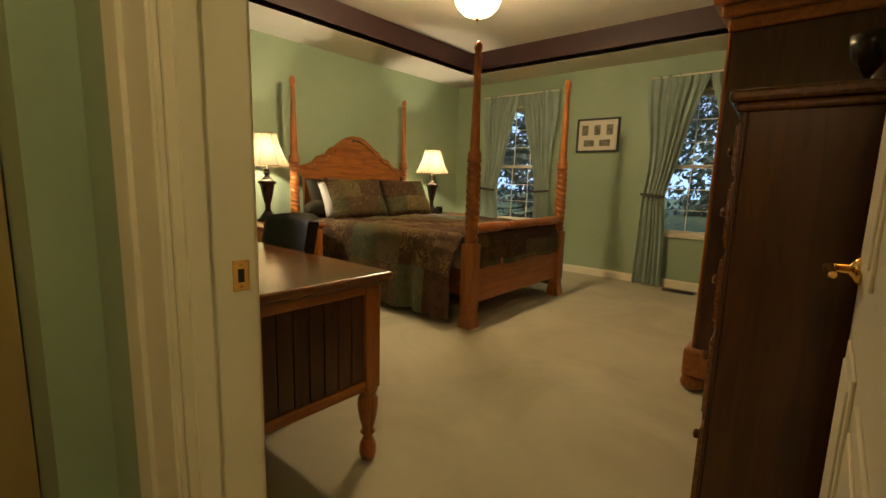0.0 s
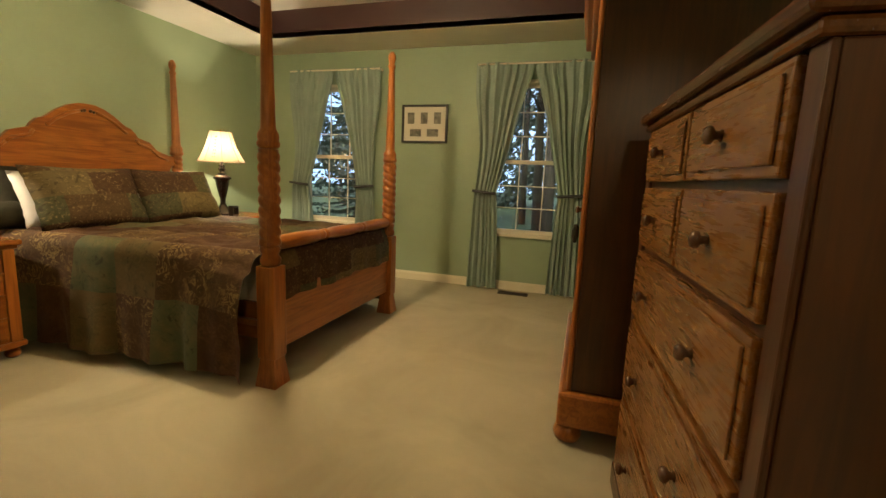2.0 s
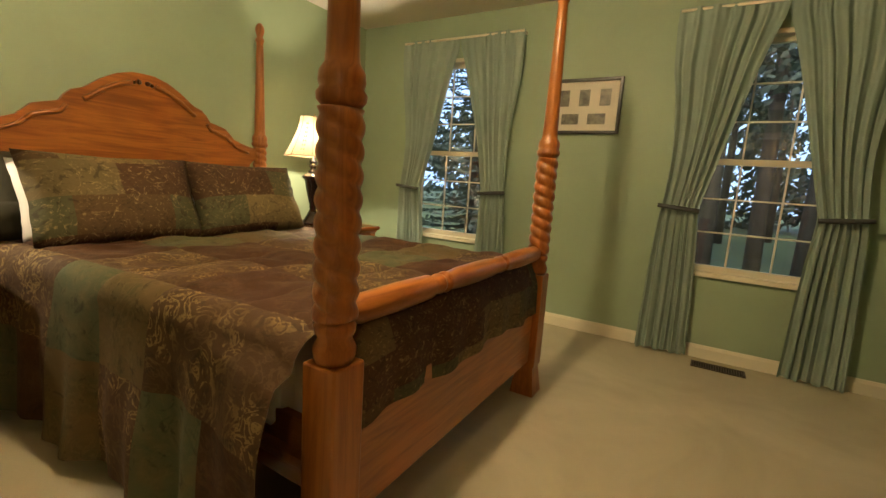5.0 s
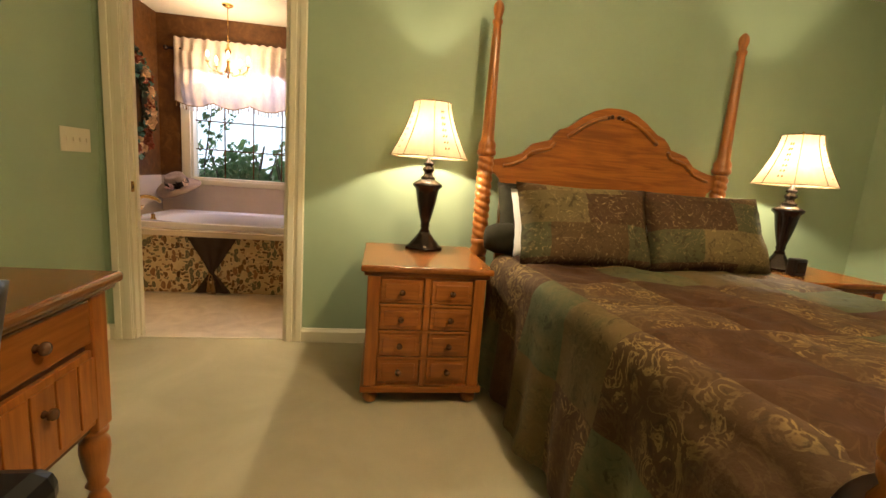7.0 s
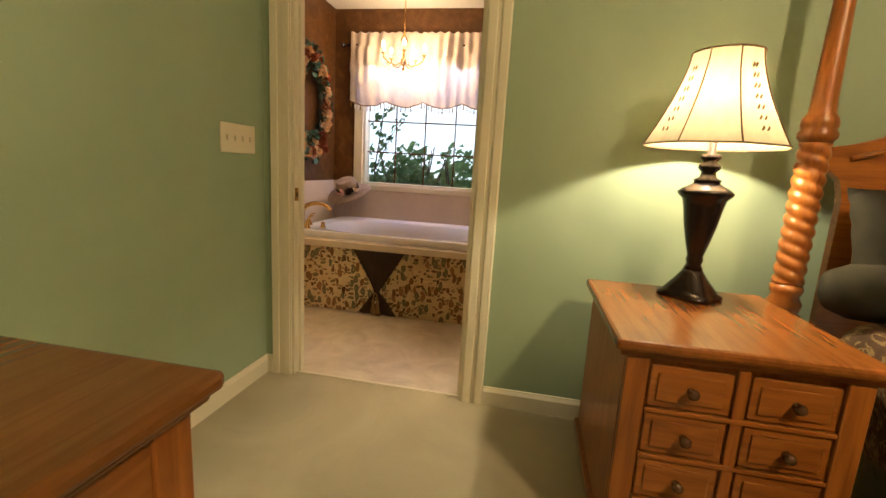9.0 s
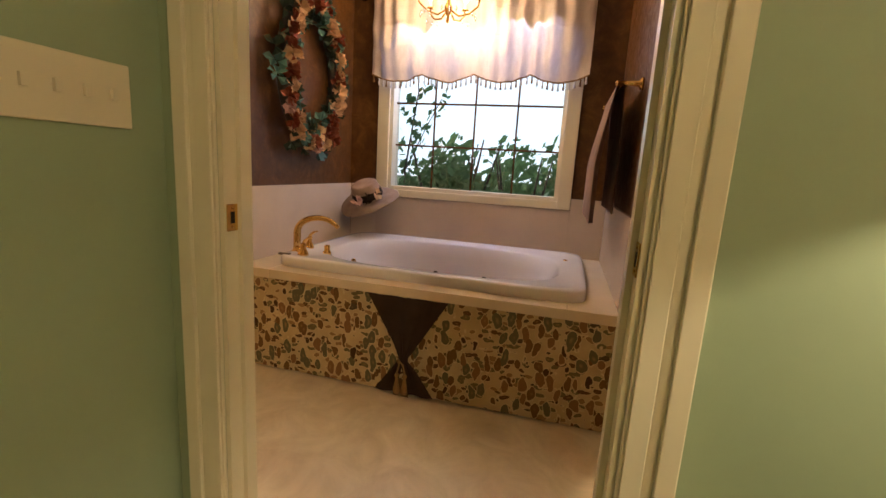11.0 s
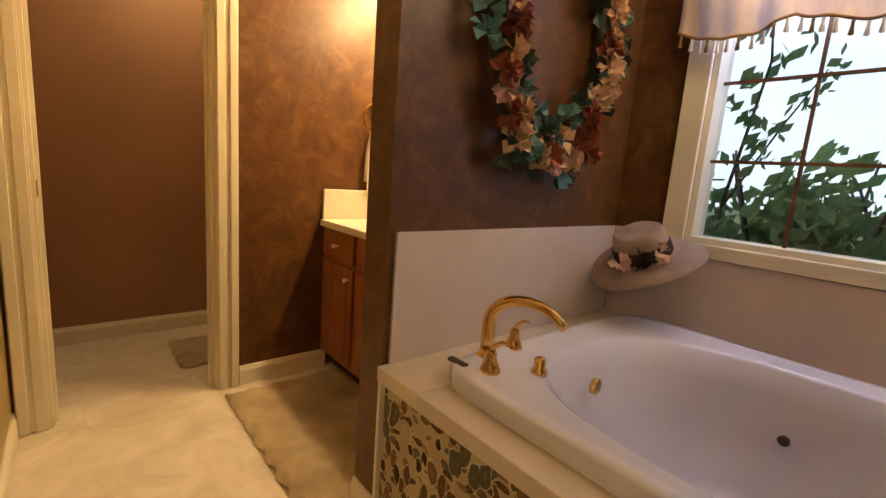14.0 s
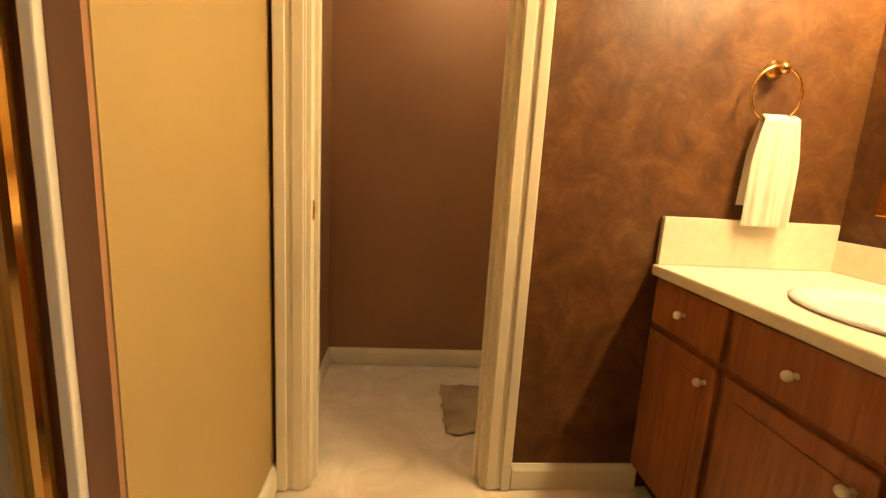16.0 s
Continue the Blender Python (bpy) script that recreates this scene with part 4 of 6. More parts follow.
def table_lamp(at):
    t = thing("table_lamp", "lit bronze urn table lamp with cream bell shade on a nightstand", "lamp", at, 0, "lamps beside the bed")
    bm = bmesh.new()
    n = 32
    prof = [(0.092, 0.0, 1), (0.094, 0.012, 1), (0.078, 0.022, 1), (0.070, 0.035, 0.8), (0.052, 0.060, 0.5), (0.036, 0.085, 0.2), (0.028, 0.10, 0)]
    rings = []
    for r, z, lob in prof:
        rings.append([bm.verts.new((r * (1 + 0.13 * lob * math.cos(4 * 2 * math.pi * i / n)) * math.cos(2 * math.pi * i / n), r * (1 + 0.13 * lob * math.cos(4 * 2 * math.pi * i / n)) * math.sin(2 * math.pi * i / n), z)) for i in range(n)])
    for a, b in zip(rings, rings[1:]):
        for i in range(n):
            bm.faces.new((a[i], a[(i + 1) % n], b[(i + 1) % n], b[i])).smooth = True
    bm.faces.new(rings[0][::-1])
    bm.faces.new(rings[-1])
    part("base", bm, BRONZE, t)
    bm = bmesh.new()
    lathe(bm, [(0.030, 0.10), (0.022, 0.115), (0.027, 0.13), (0.024, 0.145), (0.034, 0.18), (0.050, 0.25), (0.060, 0.31), (0.066, 0.335), (0.082, 0.350), (0.084, 0.360), (0.072, 0.370), (0.050, 0.382), (0.036, 0.392)], 28)
    part("urn", bm, BRONZE, t)
    bm = bmesh.new()
    lathe(bm, [(0.040, 0.392), (0.042, 0.400), (0.026, 0.408), (0.022, 0.425), (0.034, 0.437), (0.032, 0.450), (0.018, 0.458), (0.030, 0.470), (0.028, 0.480), (0.012, 0.486), (0.012, 0.54)], 24)
    part("neck", bm, BRONZE, t)
    sh = thing("shade", "", "")
    sh.parent = t
    del_tags(sh)
    zb, zt, rb, rt = 0.508, 0.795, 0.212, 0.100
    bm = bmesh.new()
    n = 64

    def rad(k, a):
        base = rt + (rb - rt) * (1 - k) ** 1.45
        return base * (1 - 0.035 * abs(math.sin(4 * a)) * (0.4 + 0.6 * (1 - k)))
    for off in (0.0, 0.002):
        sheet_grid(bm, n, 14, lambda u, v: Vector(((rad(v, 2 * math.pi * u) - off) * math.cos(2 * math.pi * u), (rad(v, 2 * math.pi * u) - off) * math.sin(2 * math.pi * u), zb + (zt - zb) * v)))
        break
    part("shade_cloth", bm, SHADE, sh)
    for z, k in ((zb, 0), (zt, 1)):
        bm = bmesh.new()
        tube(bm, [((rad(k, a) + 0.001) * math.cos(a), (rad(k, a) + 0.001) * math.sin(a), z) for a in [2 * math.pi * i / 48 for i in range(49)]], 0.003, 5)
        part("rim_piping", bm, PIPING, sh)
    for i in range(8):
        a = 2 * math.pi * i / 8
        bm = bmesh.new()
        tube(bm, [((rad(k / 8, a) + 0.002) * math.cos(a), (rad(k / 8, a) + 0.002) * math.sin(a), zb + (zt - zb) * k / 8) for k in range(9)], 0.0022, 5)
        part("rib_piping", bm, PIPING, sh)
        if i % 2 == 0:
            am = a + math.pi / 8
            bm = bmesh.new()
            for k in range(7):
                q = 0.15 + 0.11 * k
                r = rad(q, am) + 0.0025
                for sd in (-1, 1):
                    aa = am + sd * 0.05
                    c = Vector((r * math.cos(aa), r * math.sin(aa), zb + (zt - zb) * q))
                    tg = Vector((-math.sin(aa), math.cos(aa), 0))
                    up = Vector((0, 0, 1))
                    vs = [bm.verts.new(c + tg * 0.006 * x_ + up * 0.010 * y_ * 1.0) for x_, y_ in ((-1, -0.3), (0, -1), (1, 0.3), (0, 1))]
                    bm.faces.new(vs)
            part("embroidery", bm, PIPING, sh, "brown embroidered leaf spray")
    bm = bmesh.new()
    lathe(bm, [(0.012, 0.54), (0.016, 0.56), (0.029, 0.60), (0.031, 0.625), (0.022, 0.65), (0.004, 0.66)], 16)
    b = part("bulb", bm, BULB, t)
    b.visible_shadow = False
    bm = bmesh.new()
    tube(bm, [(0.014 + 0.0, 0.0, 0.545), (0.05, 0, 0.60), (0.045, 0, 0.70), (0.0, 0, 0.795)], 0.0015, 5)
    tube(bm, [(-0.014, 0.0, 0.545), (-0.05, 0, 0.60), (-0.045, 0, 0.70), (0.0, 0, 0.795)], 0.0015, 5)
    tube(bm, [(-rt, 0, 0.794), (rt, 0, 0.794)], 0.0015, 5)
    lathe(bm, [(0.008, 0.796), (0.010, 0.805), (0.004, 0.815), (0.001, 0.82)], 10)
    part("harp", bm, GOLD, t)
    return t


def del_tags(o):
    for k in ("label", "category", "group"):
        if k in o:
            del o[k]


table_lamp(LAMP1)
table_lamp(LAMP2)


# alarm clock on the far nightstand
ck = thing("alarm_clock", "small black alarm clock on the far nightstand", "clock", (0.60, 3.90, 0.68))
part("case", boxes((-0.03, 0.03, -0.04, 0.04, 0, 0.10), bev=0.01), LEATHER, ck)
part("dial", boxes((0.03, 0.032, -0.028, 0.028, 0.02, 0.08)), BRONZE, ck)

# ceiling lamp on a short stem
dl = thing("ceiling_lamp", "lit round alabaster glass ceiling lamp in the tray", "lamp", (DOME[0], DOME[1], 0))
bm = bmesh.new()
lathe(bm, [(0.065, TZ - 0.001), (0.06, TZ - 0.02), (0.02, TZ - 0.035), (0.012, TZ - 0.06), (0.010, 2.26)], 24)
part("stem", bm, GOLD, dl)
bm = bmesh.new()
lathe(bm, [(0.165, 2.40), (0.168, 2.385), (0.150, 2.34), (0.11, 2.30), (0.05, 2.275), (0.012, 2.27), (0.012, 2.276), (0.05, 2.282), (0.108, 2.308), (0.145, 2.345), (0.160, 2.385), (0.160, 2.40)], 32)
o = part("bowl", bm, DOMEGLASS, dl)
o.visible_shadow = False
bm = bmesh.new()
lathe(bm, [(0.010, 2.27), (0.014, 2.26), (0.005, 2.245)], 12)
part("finial", bm, GOLD, dl)


# chest of drawers: faces -x
CH = thing("chest_of_drawers", "tall dark honey pine chest of drawers with round wooden knobs", "chest of drawers", (4.055, 1.11, 0), 3.5)
cw, chh, cdp = 1.0, 1.345, 0.46
part("top", boxes((-0.045, cdp + 0.005, -0.02, cw + 0.02, chh - 0.032, chh), bev=0.010), DARKPINE_Y, CH)
part("cornice", boxes((-0.028, cdp, -0.008, cw + 0.008, chh - 0.055, chh - 0.032), bev=0.008), DARKPINE_Y, CH)
# Body darker than the drawers, the shade of its sides put into colour.
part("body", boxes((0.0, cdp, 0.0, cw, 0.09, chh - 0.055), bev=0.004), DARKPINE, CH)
part("plinth", boxes((-0.02, cdp, -0.015, cw + 0.015, 0.0, 0.09), bev=0.008), DARKPINE_Y, CH)
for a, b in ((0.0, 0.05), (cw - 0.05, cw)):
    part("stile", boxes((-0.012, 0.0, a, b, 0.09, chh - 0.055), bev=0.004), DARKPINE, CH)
for (za, zb_), cols in (((1.128, 1.285), 2), ((0.925, 1.11), 2), ((0.685, 0.905), 1), ((0.40, 0.665), 1), ((0.105, 0.38), 1)):
    if cols == 2:
        drawer_x(CH, 0.0, 0.055, cw / 2 - 0.01, za, zb_, CHESTPINE, 1, -0.022, r=0.017)
        drawer_x(CH, 0.0, cw / 2 + 0.01, cw - 0.055, za, zb_, CHESTPINE, 1, -0.022, r=0.017)
    else:
        drawer_x(CH, 0.0, 0.055, cw - 0.055, za, zb_, CHESTPINE, 2, -0.022, r=0.017)

# things on the chest
pf = thing("framed_print", "framed print leaning on the wall on the chest of drawers", "picture", (4.44, 1.60, chh))
part("picture_frame", boxes((0, 0.025, -0.17, -0.13, 0, 0.46), (0, 0.025, 0.13, 0.17, 0, 0.46), (0, 0.025, -0.13, 0.13, 0, 0.04), (0, 0.025, -0.13, 0.13, 0.42, 0.46), bev=0.004), PINE, pf)
part("print", boxes((0.008, 0.014, -0.13, 0.13, 0.04, 0.42)), PHOTO, pf)
st = thing("goblet", "dark bronze goblet on the chest of drawers", "goblet", (4.28, 1.42, chh))
bm = bmesh.new()
lathe(bm, [(0.045, 0), (0.04, 0.01), (0.010, 0.025), (0.008, 0.06), (0.020, 0.075), (0.040, 0.10), (0.048, 0.14), (0.050, 0.17), (0.046, 0.17), (0.03, 0.12)], 20)
part("cup", bm, BRONZE, st)
vs_ = thing("vase", "dark bronze vase on the chest of drawers", "vase", (4.36, 1.96, chh))
bm = bmesh.new()
lathe(bm, [(0.05, 0), (0.075, 0.05), (0.085, 0.11), (0.05, 0.19), (0.03, 0.23), (0.045, 0.26)], 20)
part("vase_body", bm, BRONZE, vs_)

# armoire: faces -x
AR = thing("armoire", "large honey pine armoire with two panelled doors and bun feet", "armoire", (3.805, 2.32, 0))
aw, ah, ad = 1.22, 2.08, 0.62
# Darker than the doors: the carcass carries its side's shade in the colour.
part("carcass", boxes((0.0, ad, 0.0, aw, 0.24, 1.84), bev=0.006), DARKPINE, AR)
part("plinth", boxes((-0.05, ad, -0.03, aw + 0.03, 0.085, 0.24), bev=0.014), PINE_Y, AR)
for i, (e, z0, z1) in enumerate(((0.02, 1.84, 1.90), (0.05, 1.90, 1.96), (0.085, 1.96, 2.04), (0.10, 2.04, ah))):
    part("cornice", boxes((-e, ad, -e * 0.8, aw + e * 0.8, z0, z1), bev=0.012), PINE_Y, AR)
for x in (0.0, ad - 0.06):
    for y in (0.035, aw - 0.035):
        bm = bmesh.new()
        lathe(bm, [(0.03, 0), (0.055, 0.015), (0.062, 0.04), (0.052, 0.07), (0.035, 0.085)], 18, (x, y, 0))
        part("bun_foot", bm, PINE, AR)
for s in (0, 1):
    y0, y1 = (0.05, aw / 2 - 0.004) if s == 0 else (aw / 2 + 0.004, aw - 0.05)
    d = part("door", boxes((-0.022, 0.0, y0, y0 + 0.085, 0.26, 1.82), (-0.022, 0.0, y1 - 0.085, y1, 0.26, 1.82), (-0.022, 0.0, y0 + 0.085, y1 - 0.085, 0.26, 0.38), (-0.022, 0.0, y0 + 0.085, y1 - 0.085, 0.94, 1.04), (-0.022, 0.0, y0 + 0.085, y1 - 0.085, 1.70, 1.82), bev=0.004), PINE, AR)
    for a, b in ((0.38, 0.94), (1.04, 1.70)):
        bm = bmesh.new()
        box(bm, -0.008, 0.0, y0 + 0.085, y1 - 0.085, a, b)
        box(bm, -0.019, -0.008, y0 + 0.125, y1 - 0.125, a + 0.04, b - 0.04, 0.008)
        part("panel", bm, PINE, d)
    yk = aw / 2 - 0.035 if s == 0 else aw / 2 + 0.035
    knob_at(d, -0.022, yk, 0.98, "x", -1, 0.017)
    bm = bmesh.new()
    lathe(bm, [(0.006, 0.93), (0.016, 0.915), (0.018, 0.87), (0.010, 0.84), (0.002, 0.835)], 12, (-0.045, yk, -0.03))
    part("tassel", bm, DARKCLOTH, d, "small dark hanging tassel")
for y0, y1 in ((0.0, 0.045), (aw - 0.045, aw)):
    part("stile", boxes((-0.018, 0.0, y0, y1, 0.24, 1.84), bev=0.006), PINE, AR)

# entry door, open
ED = thing("entry_door", "cream six-panel door standing open with brass lever handle", "door", (4.292, 0.145, 0), -1.0)
dw = 0.845
bm = bmesh.new()
box(bm, 0.0, 0.036, 0.0, dw, 0.012, 2.01, 0.002)
part("leaf", bm, TRIM, ED)
for ya, yb in ((0.11, dw / 2 - 0.05), (dw / 2 + 0.05, dw - 0.11)):
    for za, zb_ in ((0.22, 0.80), (0.94, 1.58), (1.68, 1.90)):
        for x0, x1 in ((-0.006, 0.0), (0.036, 0.042)):
            bm = bmesh.new()
            box(bm, x0, x1, ya, yb, za, zb_, 0.0025)
            box(bm, x0 - 0.004 if x0 < 0 else x1, x0 if x0 < 0 else x1 + 0.004, ya + 0.03, yb - 0.03, za + 0.03, zb_ - 0.03, 0.0015)
            part("panel", bm, TRIM, ED)
for sgn, x in ((-1, -0.001), (1, 0.037)):
    hd = thing("handle", "", "")
    del_tags(hd)
    hd.parent = ED
    bm = bmesh.new()
    lathe(bm, [(0.033, 0), (0.033, sgn * 0.006), (0.024, sgn * 0.014), (0.011, sgn * 0.02), (0.010, sgn * 0.05)], 24, (x, dw - 0.065, 0.935), axis="x")
    bmesh.ops.recalc_face_normals(bm, faces=bm.faces[:])
    part("rose", bm, GOLD, hd)
    bm = bmesh.new()
    tube(bm, [(x + sgn * 0.048, dw - 0.065, 0.935), (x + sgn * 0.052, dw - 0.10, 0.937), (x + sgn * 0.050, dw - 0.135, 0.94), (x + sgn * 0.046, dw - 0.165, 0.932), (x + sgn * 0.044, dw - 0.18, 0.936)], [0.011, 0.010, 0.009, 0.008, 0.006], 10)
    part("lever", bm, GOLD, hd)
for z in (0.25, 1.0, 1.8):
    bm = bmesh.new()
    lathe(bm, [(0.007, z - 0.045), (0.007, z + 0.045)], 10, (-0.004, -0.004, 0))
    part("hinge", bm, GOLD, ED)

# desk: knobs face +y, slightly turned from the wall
DK = thing("writing_desk", "honey pine writing desk with beadboard panels and turned legs", "desk", (1.44, 0.02, 0), 0)
DK.matrix_basis = pose(1.365, 0.82, 0, 0, 0, 0)
lw, dd, dh = 1.68, 0.60, 0.755
part("top", boxes((0, lw, -dd, 0, dh - 0.03, dh), bev=0.010), DESKPINE, DK)
part("top_moulding", boxes((0.015, lw - 0.015, -dd + 0.015, -0.015, dh - 0.045, dh - 0.03), bev=0.006), DESKPINE, DK)
x0, x1, y0, y1 = 0.045, lw - 0.045, -dd + 0.04, -0.045
# Back, pedestals and end boards use the dark pine, their shade painted in.
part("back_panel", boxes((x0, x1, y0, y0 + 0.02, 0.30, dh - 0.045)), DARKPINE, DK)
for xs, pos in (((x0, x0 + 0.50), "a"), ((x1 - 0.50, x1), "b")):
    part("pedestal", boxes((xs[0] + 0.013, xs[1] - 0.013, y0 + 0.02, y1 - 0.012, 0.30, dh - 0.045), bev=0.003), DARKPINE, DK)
    bm = bmesh.new()
    box(bm, xs[0] + 0.03, xs[1] - 0.03, y1 - 0.012, y1 + 0.004, 0.57, dh - 0.06, 0.004)
    d = part("drawer", bm, PINE_X, DK)
    knob_at(d, (xs[0] + xs[1]) / 2, y1 + 0.003, 0.635, "y", 1, 0.017)
    bm = bmesh.new()
    box(bm, xs[0] + 0.03, xs[1] - 0.03, y1 - 0.012, y1 + 0.004, 0.325, 0.55, 0.003)
    d = part("door", bm, PINE, DK)
    for k in range(5):
        xa = xs[0] + 0.045 + k * 0.083
        part("bead_board", boxes((xa, xa + 0.073, y1 + 0.004, y1 + 0.010, 0.345, 0.53), bev=0.002), PINE, d)
    knob_at(d, (xs[0] + xs[1]) / 2, y1 + 0.009, 0.47, "y", 1, 0.015)
part("middle_drawer", boxes((x0 + 0.52, x1 - 0.52, y0 + 0.02, y1 - 0.01, 0.60, dh - 0.05), bev=0.003), PINE_X, DK)
for xe, sg in ((x0, -1), (x1, 1)):
    n = 7
    for k in range(n):
        ya = y0 + 0.055 + (y1 - y0 - 0.11) * k / n
        yb = y0 + 0.055 + (y1 - y0 - 0.11) * (k + 1) / n - 0.004
        a, b = sorted((xe - sg * 0.012, xe))
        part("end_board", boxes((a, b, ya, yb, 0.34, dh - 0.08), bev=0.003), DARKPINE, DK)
    a, b = sorted((xe - sg * 0.012, xe + sg * 0.006))
    part("end_rail", boxes((a, b, y0 + 0.05, y1 - 0.05, 0.30, 0.34), bev=0.004), PINE_Y, DK)
    part("end_rail", boxes((a, b, y0 + 0.05, y1 - 0.05, dh - 0.08, dh - 0.045), bev=0.004), PINE_Y, DK)
LEGP = [(0.018, 0.0), (0.028, 0.006), (0.034, 0.03), (0.033, 0.06), (0.022, 0.085), (0.017, 0.10), (0.030, 0.115), (0.022, 0.13), (0.034, 0.18), (0.040, 0.23), (0.038, 0.255), (0.026, 0.275), (0.037, 0.285), (0.037, 0.295), (0.030, 0.30)]
for x in (x0 + 0.022, x0 + 0.50, x1 - 0.50, x1 - 0.022):
    for y in (y0 + 0.03, y1 - 0.022):
        lg = thing("leg", "", "")
        del_tags(lg)
        lg.parent = DK
        bm = bmesh.new()
        lathe(bm, LEGP, 20, (x, y, 0))
        part("turning", bm, PINE, lg)
        part("leg_block", boxes((x - 0.033, x + 0.033, y - 0.033, y + 0.033, 0.30, dh - 0.045), bev=0.004), PINE, lg)


# desk chair
DC = thing("desk_chair", "black leather office chair pushed in at the desk", "chair", (2.16, 0.80, 0), 0)


def curved_back(u, v, off):
    a = (u * 2 - 1) * 0.95
    r = 0.25
    z = 0.605 + v * 0.30 - 0.03 * (a ** 2)
    return Vector((r * math.sin(a) * 1.0, r * 0.62 * math.cos(a) - 0.05 + off + 0.06 * v, z))


bm = bmesh.new()
box(bm, -0.24, 0.24, -0.24, 0.20, 0.44, 0.53, 0.035)
part("seat", bm, LEATHER, DC)
bm = bmesh.new()
v1 = sheet_grid(bm, 20, 8, lambda u, v: curved_back(u, v, 0.0))
v2 = sheet_grid(bm, 20, 8, lambda u, v: curved_back(u, v, 0.06))
for i in range(20):
    bm.faces.new((v1[i][8], v1[i + 1][8], v2[i + 1][8], v2[i][8])).smooth = True
    bm.faces.new((v1[i][0], v2[i][0], v2[i + 1][0], v1[i + 1][0]))
for j in range(8):
    bm.faces.new((v1[0][j], v1[0][j + 1], v2[0][j + 1], v2[0][j]))
    bm.faces.new((v1[20][j], v2[20][j], v2[20][j + 1], v1[20][j + 1]))
bmesh.ops.recalc_face_normals(bm, faces=bm.faces[:])
part("backrest", bm, LEATHER, DC)
bm = bmesh.new()
tube(bm, [(0, 0.12, 0.45), (0, 0.16, 0.55), (0, 0.14, 0.66)], 0.02, 8)
part("back_support", bm, LEATHER, DC)
bm = bmesh.new()
lathe(bm, [(0.03, 0.10), (0.03, 0.28), (0.018, 0.29), (0.018, 0.44)], 14)
part("column", bm, BRONZE, DC)
for k in range(5):
    a = 2 * math.pi * k / 5 + 0.3
    c, s = math.cos(a), math.sin(a)
    bm = bmesh.new()
    tube(bm, [(0.02 * c, 0.02 * s, 0.12), (0.26 * c, 0.26 * s, 0.075)], [0.022, 0.014], 8)
    lg = part("base_spoke", bm, LEATHER, DC)
    bm = bmesh.new()
    lathe(bm, [(0.018, -0.02), (0.026, -0.015), (0.026, 0.015), (0.018, 0.02)], 14, (0.27 * c, 0.27 * s, 0.0265), axis="x")
    part("caster", bm, LEATHER, lg)

# picture with five photos
PX0, PX1, PZ0, PZ1 = 1.875, 2.383, 1.482, 1.873
pc = thing("picture", "black framed collage of five sepia photos on the sage wall", "picture", (PX0, YN, PZ0))
pw, ph = PX1 - PX0, PZ1 - PZ0
part("picture_frame", boxes((0, 0.022, -0.028, 0, 0, ph), (pw - 0.022, pw, -0.028, 0, 0, ph), (0.022, pw - 0.022, -0.028, 0, 0, 0.022), (0.022, pw - 0.022, -0.028, 0, ph - 0.022, ph), bev=0.003), BLACKFRAME, pc)
part("mat_board", boxes((0.022, pw - 0.022, -0.012, -0.004, 0.022, ph - 0.022)), MATBOARD, pc)
for cx, cz, w, h in ((0.10, 0.255, 0.075, 0.115), (0.248, 0.255, 0.075, 0.115), (0.395, 0.255, 0.075, 0.115), (0.155, 0.105, 0.125, 0.075), (0.345, 0.105, 0.125, 0.075)):
    part("photo", boxes((cx - w / 2, cx + w / 2, -0.0145, -0.012, cz - h / 2, cz + h / 2)), PHOTO, pc)

# double light switch
sw = thing("light_switch", "cream four-gang light switch plate on the sage wall", "light switch", (0.19, 0.0, 1.14))
part("plate", boxes((-0.112, 0.112, 0, 0.006, -0.06, 0.06), bev=0.002), PLATE, sw)
for s in (-3, -1, 1, 3):
    part("toggle", boxes((s * 0.025 - 0.005, s * 0.025 + 0.005, 0.006, 0.014, -0.010, 0.012), bev=0.001), PLATE, sw)

# floor register
fv = thing("floor_register", "brown metal floor register in the carpet by the window", "vent", (3.19, 4.81, 0.0))
part("frame", boxes((-0.15, 0.15, -0.055, -0.045, 0.001, 0.008), (-0.15, 0.15, 0.045, 0.055, 0.001, 0.008), (-0.15, -0.14, -0.045, 0.045, 0.001, 0.008), (0.14, 0.15, -0.045, 0.045, 0.001, 0.008)), VENT, fv)
part("backing", boxes((-0.14, 0.14, -0.045, 0.045, 0.0005, 0.002)), DARKHOLE, fv)
for k in range(20):
    x = -0.133 + k * 0.014
    part("slat", boxes((x - 0.002, x + 0.002, -0.045, 0.045, 0.002, 0.007)), VENT, fv)

# tub surround
SUR = thing("tub_surround", "cream tiled tub deck and splash around the whirlpool tub", "tub surround", (0, 0, 0))
DZ = 0.515
tx0, tx1, ty0, ty1 = AX0 + 0.10, AX1 - 0.05, -0.53, 0.975
for d in ((AX0 + 0.001, AX1 + 0.035, AY0 + 0.001, ty0 + 0.06), (AX0 + 0.001, AX1 + 0.035, ty1 - 0.06, AY1 - 0.001), (AX0 + 0.001, tx0 + 0.06, ty0 + 0.06, ty1 - 0.06), (tx1 - 0.06, AX1 + 0.035, ty0 + 0.06, ty1 - 0.06)):
    part("deck_slab", boxes((*d, DZ - 0.045, DZ), bev=0.003), DECKTILE, SUR)
part("front_panel", boxes((AX1 - 0.02, AX1 + 0.004, AY0 + 0.001, AY1 - 0.001, 0.0, DZ - 0.045)), TRIM, SUR)
